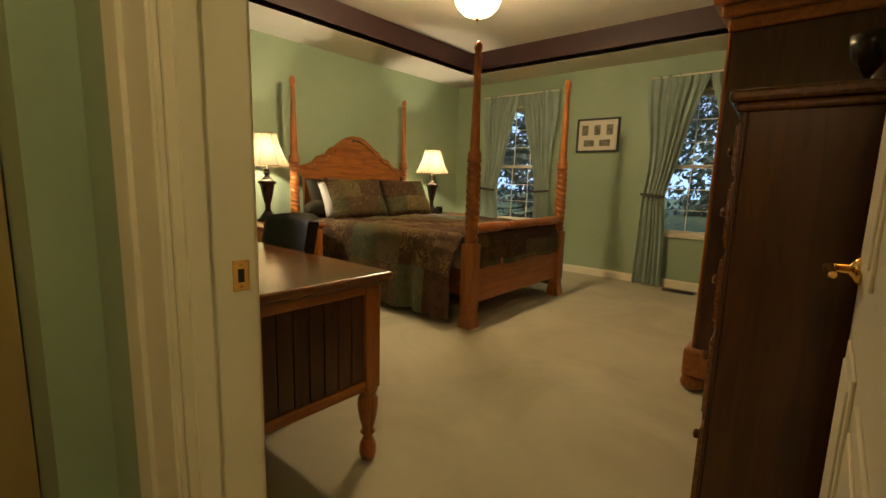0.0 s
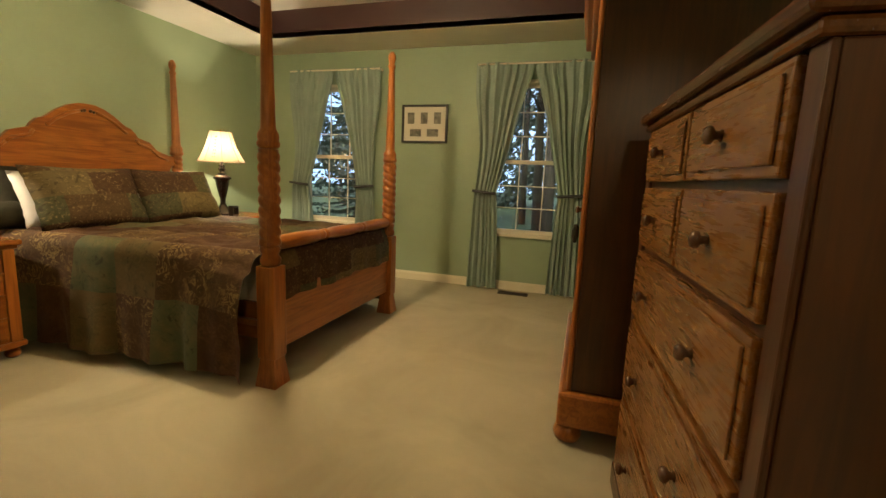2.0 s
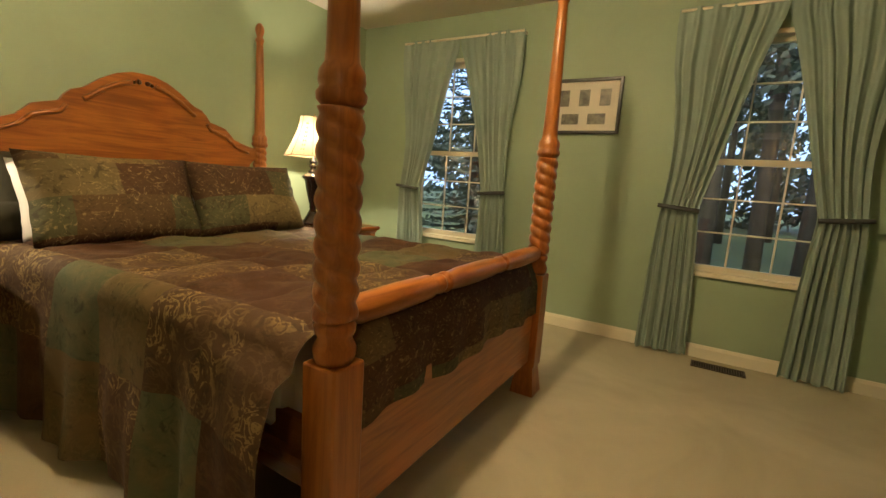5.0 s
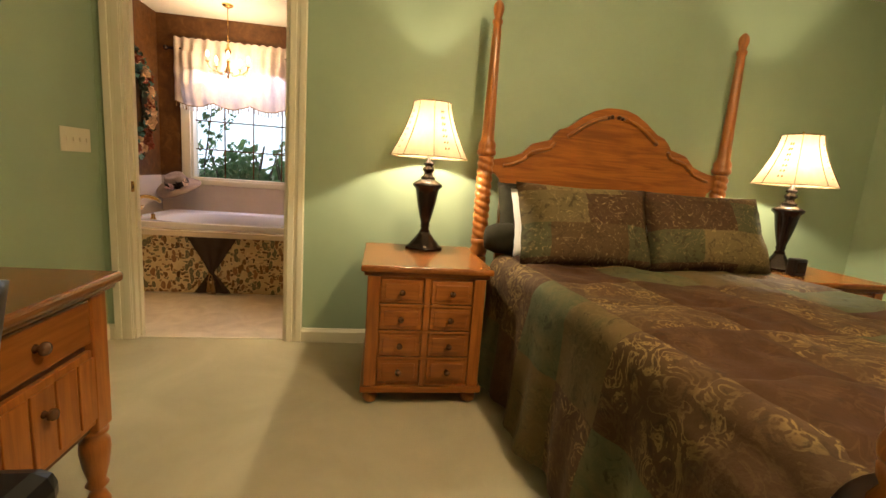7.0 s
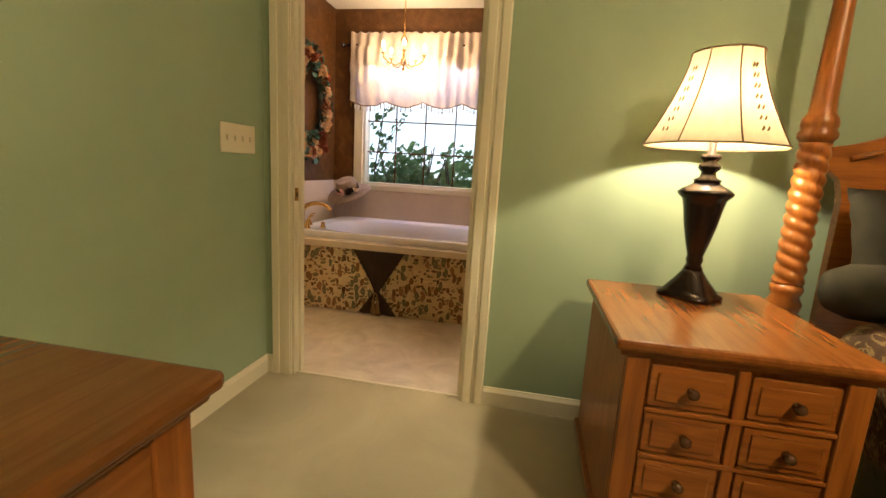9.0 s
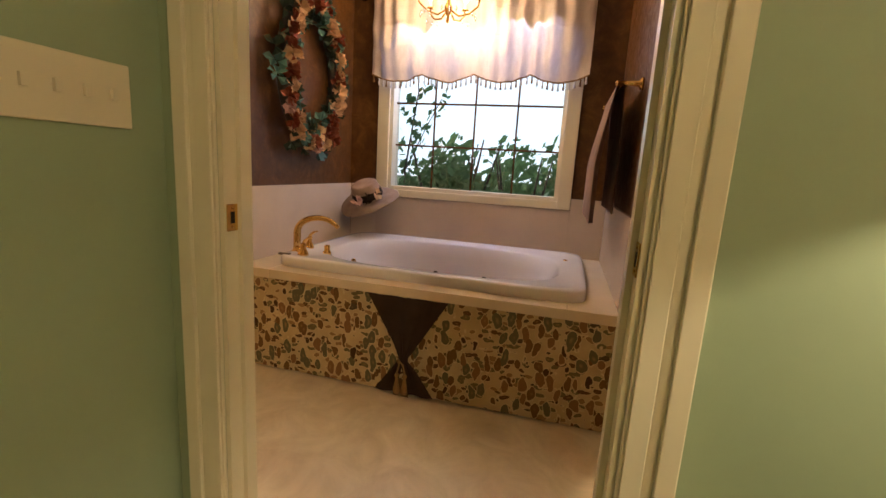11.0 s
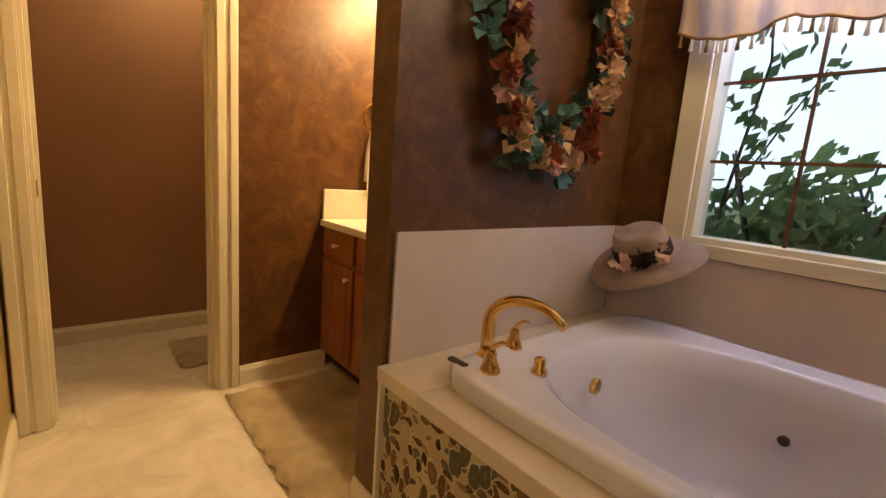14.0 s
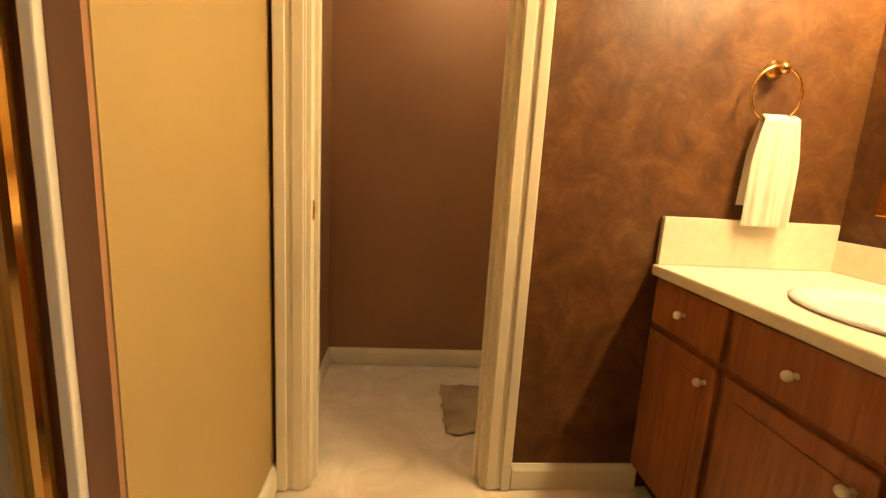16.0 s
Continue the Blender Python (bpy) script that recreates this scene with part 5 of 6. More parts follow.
part("splash", boxes((AX0 + 0.0005, AX0 + 0.012, AY0 + 0.012, BW[0] - 0.085, DZ, 0.895), (AX0 + 0.0005, AX0 + 0.012, BW[1] + 0.085, AY1 - 0.012, DZ, 0.895), (AX0 + 0.0005, AX0 + 0.012, BW[0] - 0.085, BW[1] + 0.085, DZ, BW[2] - 0.054), bev=0.002), TILE, SUR)
part("splash", boxes((AX0 + 0.012, AX1 + 0.0, AY0 + 0.0005, AY0 + 0.012, DZ, 0.895), bev=0.002), TILE, SUR)
part("splash", boxes((AX0 + 0.012, AX1 + 0.0, AY1 - 0.012, AY1 - 0.0005, DZ, 0.895), bev=0.002), TILE, SUR)
# thin upright trims where the skirt meets the partitions
for y in (AY0 - 0.006, AY1 - 0.006):
    part("corner_trim", boxes((AX1 + 0.004, AX1 + 0.024, y, y + 0.012, 0.0, DZ - 0.045)), TRIM, SUR)

TUB = thing("bathtub", "white oval whirlpool bathtub with raised rim", "bathtub", (0, 0, 0))
cx, cy, hx, hy = (tx0 + tx1) / 2, (ty0 + ty1) / 2, (tx1 - tx0) / 2, (ty1 - ty0) / 2
bm = bmesh.new()
n = 96


def ring(ax, ay, z, p):
    out = []
    for i in range(n):
        a = 2 * math.pi * (i + 0.5) / n
        c, s = math.cos(a), math.sin(a)
        q = (abs(c) ** p + abs(s) ** p) ** (-1 / p)
        out.append(bm.verts.new((cx + ax * q * c, cy + 0.02 + (ay * q * s), z)))
    return out


rr = [ring(hx, hy, DZ + 0.001, 14), ring(hx, hy, DZ + 0.042, 14), ring(hx - 0.008, hy - 0.008, DZ + 0.050, 14), ring(hx - 0.035, hy - 0.035, DZ + 0.051, 10), ring(hx - 0.048, hy - 0.048, DZ + 0.044, 8), ring(hx - 0.085, hy - 0.11, DZ + 0.042, 3.2), ring(hx - 0.10, hy - 0.13, DZ + 0.028, 3.0), ring(hx - 0.115, hy - 0.16, DZ - 0.05, 2.8), ring(hx - 0.14, hy - 0.21, DZ - 0.20, 2.7), ring(hx - 0.18, hy - 0.29, DZ - 0.34, 2.7), ring(hx - 0.26, hy - 0.40, DZ - 0.38, 2.6)]
for a, b in zip(rr, rr[1:]):
    for i in range(n):
        bm.faces.new((a[i], a[(i + 1) % n], b[(i + 1) % n], b[i])).smooth = True
bm.faces.new(rr[-1][::-1])
bmesh.ops.recalc_face_normals(bm, faces=bm.faces[:])
part("shell", bm, TUBWHITE, TUB)
for y in (0.1, 0.42, 0.74):
    for sg, x in ((1, cx - hx + 0.155), (-1, cx + hx - 0.155)):
        bm = bmesh.new()
        lathe(bm, [(0.014, -0.004 * sg), (0.016, 0.008 * sg), (0.008, 0.010 * sg)], 14, (x, y, DZ - 0.15), axis="x")
        bmesh.ops.recalc_face_normals(bm, faces=bm.faces[:])
        part("jet", bm, VENT, TUB, "small dull whirlpool jet")
bm = bmesh.new()
lathe(bm, [(0.026, 0.0), (0.026, 0.012), (0.020, 0.016), (0.008, 0.016)], 18, (cx + 0.02, ty0 + 0.215, DZ - 0.06), axis="y")
part("overflow", bm, GOLD, TUB, "round brass overflow plate")
bm = bmesh.new()
lathe(bm, [(0.012, 0.0), (0.012, 0.004), (0.008, 0.006)], 14, (cx - 0.22, ty1 - 0.075, DZ + 0.046))
part("air_button", bm, GOLD, TUB, "small brass air button")
part("control_plate", boxes((tx1 - 0.065, tx1 - 0.045, ty0 + 0.02, ty0 + 0.085, DZ + 0.045, DZ + 0.055), bev=0.002), VENT, TUB, "small grey control plate")

FA = thing("tub_faucet", "polished brass arched tub filler with lever handles", "faucet", (tx1 - 0.16, ty0 + 0.055, DZ + 0.044), 12)
bm = bmesh.new()
lathe(bm, [(0.030, 0), (0.030, 0.006), (0.022, 0.014), (0.018, 0.03)], 20)
pts = [(0.0, 0.085 * (1 - math.cos(a)) * 1.35, 0.105 + 0.082 * math.sin(a)) for a in [math.pi * k / 12 * 0.86 for k in range(13)]]
tube(bm, [(0, 0, 0.02), (0, 0, 0.07)] + pts, [0.019] * 3 + [0.018 - 0.0006 * k for k in range(12)], 14)
part("spout", bm, GOLD, FA)
for k, (x, y) in enumerate(((-0.12, 0.02), (0.075, 0.06))):
    h = thing("lever_handle", "", "")
    del_tags(h)
    h.parent = FA
    bm = bmesh.new()
    lathe(bm, [(0.028, 0), (0.028, 0.005), (0.022, 0.02), (0.014, 0.04), (0.016, 0.05), (0.010, 0.06)], 18, (x, y, 0))
    part("bell", bm, GOLD, h)
    bm = bmesh.new()
    tube(bm, [(x, y, 0.055), (x + 0.01, y + 0.012, 0.075), (x + 0.02, y + 0.035, 0.095), (x + 0.022, y + 0.055, 0.10)], [0.009, 0.008, 0.006, 0.004], 8)
    part("lever", bm, GOLD, h)
bm = bmesh.new()
lathe(bm, [(0.022, 0), (0.022, 0.012), (0.014, 0.02), (0.016, 0.045), (0.006, 0.05)], 16, (-0.02, 0.155, -0.006))
part("hand_shower", bm, GOLD, FA)

# skirt
xs = AX1 + 0.010
bm = bmesh.new()
sheet_grid(bm, 120, 10, lambda u, v: Vector((xs + 0.004 + 0.003 * math.sin(u * 60) * v, AY0 + 0.016 + (AY1 - AY0 - 0.032) * u, DZ - 0.047 - v * (DZ - 0.053))))
solo("tub_skirt", bm, SKIRT, "leaf-print fabric skirt across the tub front", "tub skirt")
SWG = thing("swag", "chocolate cloth swag gathered with gold tassels on the tub skirt", "swag", (xs + 0.012, 0.237, 0))


def swag_fn(u, v):
    z = DZ - 0.046 - v * (DZ - 0.056)
    if v < 0.62:
        hw = 0.19 - (0.19 - 0.018) * (v / 0.62)
    else:
        hw = 0.018 + 0.125 * ((v - 0.62) / 0.38)
    a = u * 2 - 1
    return Vector((0.014 * math.cos(a * 9) * (1 - 0.5 * abs(a)) * 0.6 + 0.010 + 0.018 * math.exp(-((v - 0.62) / 0.09) ** 2), a * hw, z))


bm = bmesh.new()
sheet_grid(bm, 28, 30, swag_fn)
part("cloth", bm, CHOC, SWG)
# print panel that shows between the two tails
bm = bmesh.new()
vs4 = [bm.verts.new(p) for p in ((0.03, -0.035, 0.008), (0.03, 0.035, 0.008), (0.038, 0.0, 0.15))]
bm.faces.new(vs4)
part("gusset", bm, SKIRT, SWG, "leaf-print wedge between the dark tails")
for dy in (-0.008, 0.010):
    bm = bmesh.new()
    tube(bm, [(0.045, -0.02, 0.19), (0.052, dy, 0.17), (0.054, dy * 2, 0.13), (0.052, dy * 2, 0.12)], 0.004, 6)
    lathe(bm, [(0.009, 0.125), (0.011, 0.115), (0.006, 0.105), (0.016, 0.045), (0.015, 0.03)], 10, (0.052, dy * 2, 0))
    part("tassel", bm, TASSEL, SWG)

# valance
VAL = thing("valance", "cream satin balloon valance with tasselled fringe over the tub window", "valance", (AX0 + 0.075, (BW[0] + BW[1]) / 2, 0))
vw = 0.70


def val_fn(u, v):
    y = (u * 2 - 1) * vw
    sc = abs(math.sin(u * math.pi * 4))
    zb = 1.585 + 0.045 * (1 - sc)
    z = 2.22 - v * (2.22 - zb)
    puff = math.sin(math.pi * min(1, v * 1.05)) ** 0.8
    x = 0.018 * math.sin(u * 82 + 2.5 * math.sin(u * 9)) * (1 - 0.4 * v) + 0.075 * puff * sc + 0.03 * noise.noise(Vector((u * 14, v * 5, 1.0)))
    if v < 0.08:
        x *= 0.5
        z += 0.006 * math.sin(u * 120)
    return Vector((x, y, z + 0.022 * math.sin(v * 26 + u * 6) * sc * puff))


bm = bmesh.new()
sheet_grid(bm, 150, 34, val_fn)
part("satin", bm, VALANCE, VAL)
bm = bmesh.new()
tube(bm, [val_fn(k / 100, 1.0) + Vector((0.002, 0, 0.002)) for k in range(101)], 0.005, 6)
part("trim_braid", bm, TASSEL, VAL, "gold braid trim")
for k in range(44):
    p0 = val_fn((k + 0.5) / 44, 1.0)
    bm = bmesh.new()
    lathe(bm, [(0.003, 0), (0.006, -0.008), (0.004, -0.013), (0.008, -0.042), (0.002, -0.045)], 8, tuple(p0))
    bmesh.ops.recalc_face_normals(bm, faces=bm.faces[:])
    part("fringe_tassel", bm, SHEET if k % 3 else TASSEL, VAL)
bm = bmesh.new()
lathe(bm, [(0.010, -vw - 0.06), (0.012, -vw - 0.055), (0.012, vw + 0.055), (0.010, vw + 0.06)], 12, (-0.01, 0, 2.115), axis="y")
part("rod", bm, BRONZE, VAL)
for s in (-1, 1):
    bm = bmesh.new()
    bmesh.ops.create_icosphere(bm, subdivisions=2, radius=0.024, matrix=Matrix.Translation((-0.01, s * (vw + 0.075), 2.115)))
    part("finial", bm, BRONZE, VAL)
    part("bracket", boxes((-0.075, -0.012, s * vw * 0.95 - 0.006, s * vw * 0.95 + 0.006, 2.10, 2.112)), BRONZE, VAL)

# wreath
WR = thing("wreath", "oval silk flower wreath in teal, peach and rust, wall-hung", "wreath", (-1.56, AY0 + 0.035, 1.52))
rnd = random.Random(7)
bm = bmesh.new()
ov = [(0.265 * math.cos(a), 0, 0.36 * math.sin(a)) for a in [2 * math.pi * k / 40 for k in range(41)]]
tube(bm, ov, 0.026, 8)
part("twig_ring", bm, BARK, WR)


def petal_clump(bm, c, r, count, rn):
    c = Vector(c)
    for i in range(count):
        d = Vector((rn.uniform(-1, 1), rn.uniform(0.1, 1.2), rn.uniform(-1, 1))).normalized()
        u = d.orthogonal().normalized()
        u = Matrix.Rotation(rn.uniform(0, 6.3), 3, d) @ u
        w = d.cross(u)
        base = c + d * r * 0.15
        tip = c + (d * 0.8 + u * 0.9) * r
        m_ = (base + tip) / 2 + d * r * 0.25
        v = [bm.verts.new(base), bm.verts.new(m_ + w * r * 0.42), bm.verts.new(tip), bm.verts.new(m_ - w * r * 0.42)]
        bm.faces.new(v)


mats = [("flower", TEAL), ("flower", PEACH), ("flower", RUST), ("flower", PINKP), ("flower", PEACH), ("flower", RUST)]
for k in range(44):
    a = 2 * math.pi * k / 44 + rnd.uniform(-0.05, 0.05)
    q = rnd.uniform(0.86, 1.14)
    nm, mm = mats[(k * 5 + rnd.randrange(3)) % 6]
    bm = bmesh.new()
    petal_clump(bm, (0.27 * q * math.cos(a), 0.035 + rnd.uniform(-0.01, 0.02), 0.365 * q * math.sin(a)), rnd.uniform(0.038, 0.062), 16, rnd)
    part(nm, bm, mm, WR, {TEAL: "teal silk flower", PEACH: "peach silk flower", RUST: "rust red silk flower", PINKP: "dusty pink silk flower"}[mm])
for k in range(40):
    a = 2 * math.pi * k / 40
    q = rnd.choice((0.80, 1.22)) + rnd.uniform(-0.05, 0.05)
    bm = bmesh.new()
    petal_clump(bm, (0.27 * q * math.cos(a), 0.015, 0.365 * q * math.sin(a)), 0.055, 8, rnd)
    part("silk_leaf", bm, DGREEN if k % 3 else TEAL, WR)
bm = bmesh.new()
for dx, ln in ((-0.012, 0.13), (0.012, 0.15)):
    sheet_grid(bm, 2, 10, lambda u, v: Vector((-0.09 + dx + (u - 0.5) * 0.026 * (1 + v), 0.04 + 0.01 * math.sin(v * 7), -0.33 - v * ln)))
part("ribbon", bm, TEAL, WR, "pale teal hanging ribbon")

# towel bar and towel on the north tub wall
TB = thing("towel_bar", "polished brass towel bar on the brown tub wall", "towel bar", (0, 0, 0))
by, bz = AY1 - 0.085, 1.435
bm = bmesh.new()
lathe(bm, [(0.009, -1.98), (0.009, -1.28)], 12, (0, by, bz), axis="x")
part("bar", bm, GOLD, TB)
for x in (-1.98, -1.28):
    bm = bmesh.new()
    lathe(bm, [(0.026, AY1 - 0.0005), (0.026, AY1 - 0.010), (0.012, AY1 - 0.018), (0.010, by - 0.012), (0.014, by - 0.018), (0.008, by - 0.026)], 16, (x, 0, bz), axis="y")
    bmesh.ops.recalc_face_normals(bm, faces=bm.faces[:])
    part("post", bm, GOLD, TB)


def towel_fn(u, v):
    x = -1.93 + 0.66 * u
    ripple = 0.014 * math.sin(u * 42) + 0.006 * math.sin(u * 90 + v * 3)
    t = v * 2 - 1
    if abs(t) < 0.06:
        a = t / 0.06 * math.pi / 2
        return Vector((x, by + 0.014 * math.sin(a), bz + 0.014 * math.cos(a) + 0.001))
    L = (abs(t) - 0.06) / 0.94 * (0.60 if t < 0 else 0.55)
    return Vector((x, by + (1 if t > 0 else -1) * (0.016 + (0.045 if t < 0 else 0.012) * min(1, L * 3)) + ripple * min(1, L * 4) * (0.8 if t < 0 else 0.3), bz - L))


bm = bmesh.new()
sheet_grid(bm, 60, 60, towel_fn)
ob = solo("bath_towel", bm, TOWEL, "taupe ribbed bath towel hanging over the brass bar", "towel")

# hat leaning in the corner of the splash ledge
HT = thing("hat", "brown straw hat with dark floral band on the tub ledge", "hat", (-1.96, -0.33, 0.80))
HT.matrix_basis = pose(-1.965, -0.42, 0.820, 14, 26, 10) @ Matrix.Scale(1.15, 4)
bm = bmesh.new()
nn = 40
rings = []
for r, z in ((0.062, 0.09), (0.070, 0.085), (0.078, 0.05), (0.080, 0.0), (0.11, -0.004), (0.145, -0.012), (0.165, -0.026), (0.166, -0.030), (0.145, -0.018), (0.08, -0.008)):
    rings.append([bm.verts.new((r * math.cos(2 * math.pi * i / nn), 1.08 * r * math.sin(2 * math.pi * i / nn), z + (0.010 * math.sin(4 * math.pi * i / nn) if r > 0.12 else 0))) for i in range(nn)])
for a, b in zip(rings, rings[1:]):
    for i in range(nn):
        bm.faces.new((a[i], a[(i + 1) % nn], b[(i + 1) % nn], b[i])).smooth = True
bm.faces.new(rings[0][::-1])
part("felt", bm, HAT, HT)
bm = bmesh.new()
lathe(bm, [(0.083, 0.004), (0.085, 0.008), (0.082, 0.042), (0.079, 0.044)], nn, squash=1.08)
part("band", bm, CHOC, HT)
for i, mm in enumerate((PEACH, CHOC, PINKP)):
    bm = bmesh.new()
    petal_clump(bm, (0.05 + 0.03 * i, 0.07 - 0.05 * i, 0.03), 0.035, 14, rnd)
    part("band_flower", bm, mm, HT)
# Small ledge added only to carry the hat.
bm = bmesh.new()
box(bm, AX0 + 0.012, AX0 + 0.09, -0.52, -0.40, 0.775, 0.79)
box(bm, AX0 + 0.0125, AX0 + 0.03, -0.48, -0.44, 0.73, 0.775)
solo("hat_shelf", bm, TILE, "small cream ledge added on the tub wall to hold up the hat", "ledge")

# chandelier
CD = thing("chandelier", "small lit brass chandelier with candle bulbs over the tub", "chandelier", CHAND)
bm = bmesh.new()
lathe(bm, [(0.004, -0.10), (0.012, -0.09), (0.006, -0.07), (0.016, -0.05), (0.022, -0.02), (0.010, 0.01), (0.008, 0.10), (0.030, 0.13), (0.012, 0.16), (0.008, 0.20)], 14)
part("stem", bm, GOLD, CD)
bm = bmesh.new()
tube(bm, [(0, 0, 0.20), (0, 0, H - CHAND[2] - 0.02)], 0.004, 6)
lathe(bm, [(0.05, H - CHAND[2] - 0.001), (0.045, H - CHAND[2] - 0.015), (0.01, H - CHAND[2] - 0.03)], 16)
part("chain", bm, GOLD, CD)
for k in range(5):
    a = 2 * math.pi * k / 5 + 0.3
    c, s = math.cos(a), math.sin(a)
    arm = thing("arm", "", "")
    del_tags(arm)
    arm.parent = CD
    bm = bmesh.new()
    tube(bm, [(0.01 * c, 0.01 * s, -0.03), (0.06 * c, 0.06 * s, -0.065), (0.12 * c, 0.12 * s, -0.055), (0.165 * c, 0.165 * s, -0.02), (0.17 * c, 0.17 * s, 0.01)], 0.005, 7)
    lathe(bm, [(0.004, 0.008), (0.018, 0.012), (0.020, 0.018), (0.008, 0.02)], 12, (0.17 * c, 0.17 * s, 0))
    part("branch", bm, GOLD, arm)
    bm = bmesh.new()
    lathe(bm, [(0.008, 0.018), (0.008, 0.055)], 10, (0.17 * c, 0.17 * s, 0))
    part("candle_sleeve", bm, COUNTER, arm)
    bm = bmesh.new()
    lathe(bm, [(0.006, 0.055), (0.013, 0.068), (0.012, 0.082), (0.003, 0.105)], 10, (0.17 * c, 0.17 * s, 0))
    o = part("bulb", bm, BULB, arm)
    o.visible_shadow = False
    for j in range(3):
        b = a + 0.25 * (j - 1)
        bm = bmesh.new()
        lathe(bm, [(0.001, 0.0), (0.006, -0.012), (0.001, -0.028)], 6, (0.15 * math.cos(b), 0.15 * math.sin(b), -0.055))
        bmesh.ops.recalc_face_normals(bm, faces=bm.faces[:])
        part("crystal_drop", bm, GLASSY, CD)


# vanities, facing +x
def vanity(name, label, xf, xb, y0, y1, layout, top=0.79):
    v = thing(name, label, "vanity")
    part("body", boxes((xb + 0.001, xf, y0, y1, 0.09, top - 0.035)), OAK, v)
    # Toe kick in the near-black gap colour, the recess's shade painted on.
    part("toe_kick", boxes((xb + 0.001, xf - 0.06, y0, y1, 0.0, 0.09)), DARKHOLE, v, "dark recessed toe kick")
    part("counter", boxes((xb + 0.001, xf + 0.03, y0 + 0.0005, y1, top - 0.035, top), bev=0.006), COUNTER, v, "cream laminate counter")
    part("backsplash", boxes((xb + 0.001, xb + 0.02, y0 + 0.0005, y1, top, top + 0.10), bev=0.003), COUNTER, v)
    for kind, ya, yb, za, zb_ in layout:
        bm = bmesh.new()
        box(bm, xf, xf + 0.018, ya, yb, za, zb_, 0.004)
        d = part(kind, bm, OAK, v)
        if kind == "door":
            part("panel", boxes((xf + 0.018, xf + 0.022, ya + 0.045, yb - 0.045, za + 0.045, zb_ - 0.045), bev=0.002), OAK, d)
            knob_at(d, xf + 0.017, yb - 0.035, zb_ - 0.05, "x", 1, 0.012, COUNTER)
        else:
            knob_at(d, xf + 0.017, (ya + yb) / 2, (za + zb_) / 2, "x", 1, 0.012, COUNTER)
    return v


def basin(cx_, cy_, top, parent):
    bm = bmesh.new()
    lathe(bm, [(0.235, 0.001), (0.240, 0.008), (0.228, 0.014), (0.205, 0.010), (0.190, -0.001), (0.15, 0.002), (0.10, 0.0015)], 44, (cx_, cy_, top), squash=1.0)
    for vv in bm.verts:
        vv.co.x = cx_ + (vv.co.x - cx_) * 0.80
    part("basin", bm, TUBWHITE, parent, "white oval drop-in basin")
    f = thing("faucet", "", "")
    del_tags(f)
    f.parent = parent
    fx = cx_ - 0.235
    bm = bmesh.new()
    lathe(bm, [(0.026, 0), (0.024, 0.01), (0.014, 0.03), (0.012, 0.07)], 16, (fx, cy_, top))
    tube(bm, [(fx, cy_, top + 0.06), (fx + 0.03, cy_, top + 0.09), (fx + 0.08, cy_, top + 0.085), (fx + 0.11, cy_, top + 0.065)], [0.013, 0.012, 0.011, 0.010], 10)
    part("spout", bm, GOLD, f)
    for s in (-1, 1):
        bm = bmesh.new()
        lathe(bm, [(0.022, 0), (0.020, 0.012), (0.010, 0.035), (0.012, 0.045)], 14, (fx, cy_ + s * 0.10, top))
        tube(bm, [(fx, cy_ + s * 0.10, top + 0.045), (fx + 0.01, cy_ + s * 0.15, top + 0.06)], [0.008, 0.005], 8)
        part("tap_handle", bm, GOLD, f)


XF = -1.325
y0v, y1v = SY + 0.001, AY0 - 0.121
lay = [("drawer", y0v + 0.02, y0v + 0.33, 0.61, 0.75), ("door", y0v + 0.02, y0v + 0.33, 0.11, 0.59),
       ("drawer", y0v + 0.36, y0v + 0.72, 0.61, 0.75), ("door", y0v + 0.36, y0v + 0.72, 0.11, 0.59), ("drawer", y0v + 0.75, y1v - 0.02, 0.61, 0.75), ("door", y0v + 0.75, y1v - 0.02, 0.11, 0.59)]
V1 = vanity("vanity", "oak vanity cabinet with cream counter and oval basin", XF, VX, y0v, y1v, lay)
part("side_splash", boxes((VX + 0.02, XF + 0.02, SY + 0.0015, SY + 0.02, 0.79, 0.94), bev=0.003), COUNTER, V1)
basin((VX + XF) / 2 + 0.04, -1.24, 0.79, V1)
lay = []
yb0 = AY1 + 0.13
for c in range(3):
    for za, zb_ in ((0.61, 0.75), (0.39, 0.59), (0.11, 0.37)):
        lay.append(("drawer", yb0 + 0.02 + c * 0.42, yb0 + 0.40 + c * 0.42, za, zb_))
V2 = vanity("vanity", "oak vanity cabinet with drawers, cream counter and oval basin", XF + 0.0, VX, yb0, yb0 + 1.4, lay)
basin((VX + XF) / 2 + 0.07, yb0 + 0.52, 0.79, V2)


def mirror_set(name, y0, y1, z0, z1):
    m = thing(name, "gold framed wall mirror over the vanity", "mirror")
    w = 0.035
    part("mirror_frame", boxes((VX + 0.001, VX + 0.025, y0, y0 + w, z0, z1), (VX + 0.001, VX + 0.025, y1 - w, y1, z0, z1), (VX + 0.001, VX + 0.025, y0 + w, y1 - w, z0, z0 + w), (VX + 0.001, VX + 0.025, y0 + w, y1 - w, z1 - w, z1), bev=0.004), GOLD, m)
    part("mirror_pane", boxes((VX + 0.001, VX + 0.008, y0 + w, y1 - w, z0 + w, z1 - w)), MIRROR, m)


mirror_set("mirror", -1.64, -0.80, 0.98, 1.85)
mirror_set("mirror", yb0 + 0.02, yb0 + 1.2, 1.02, 1.86)


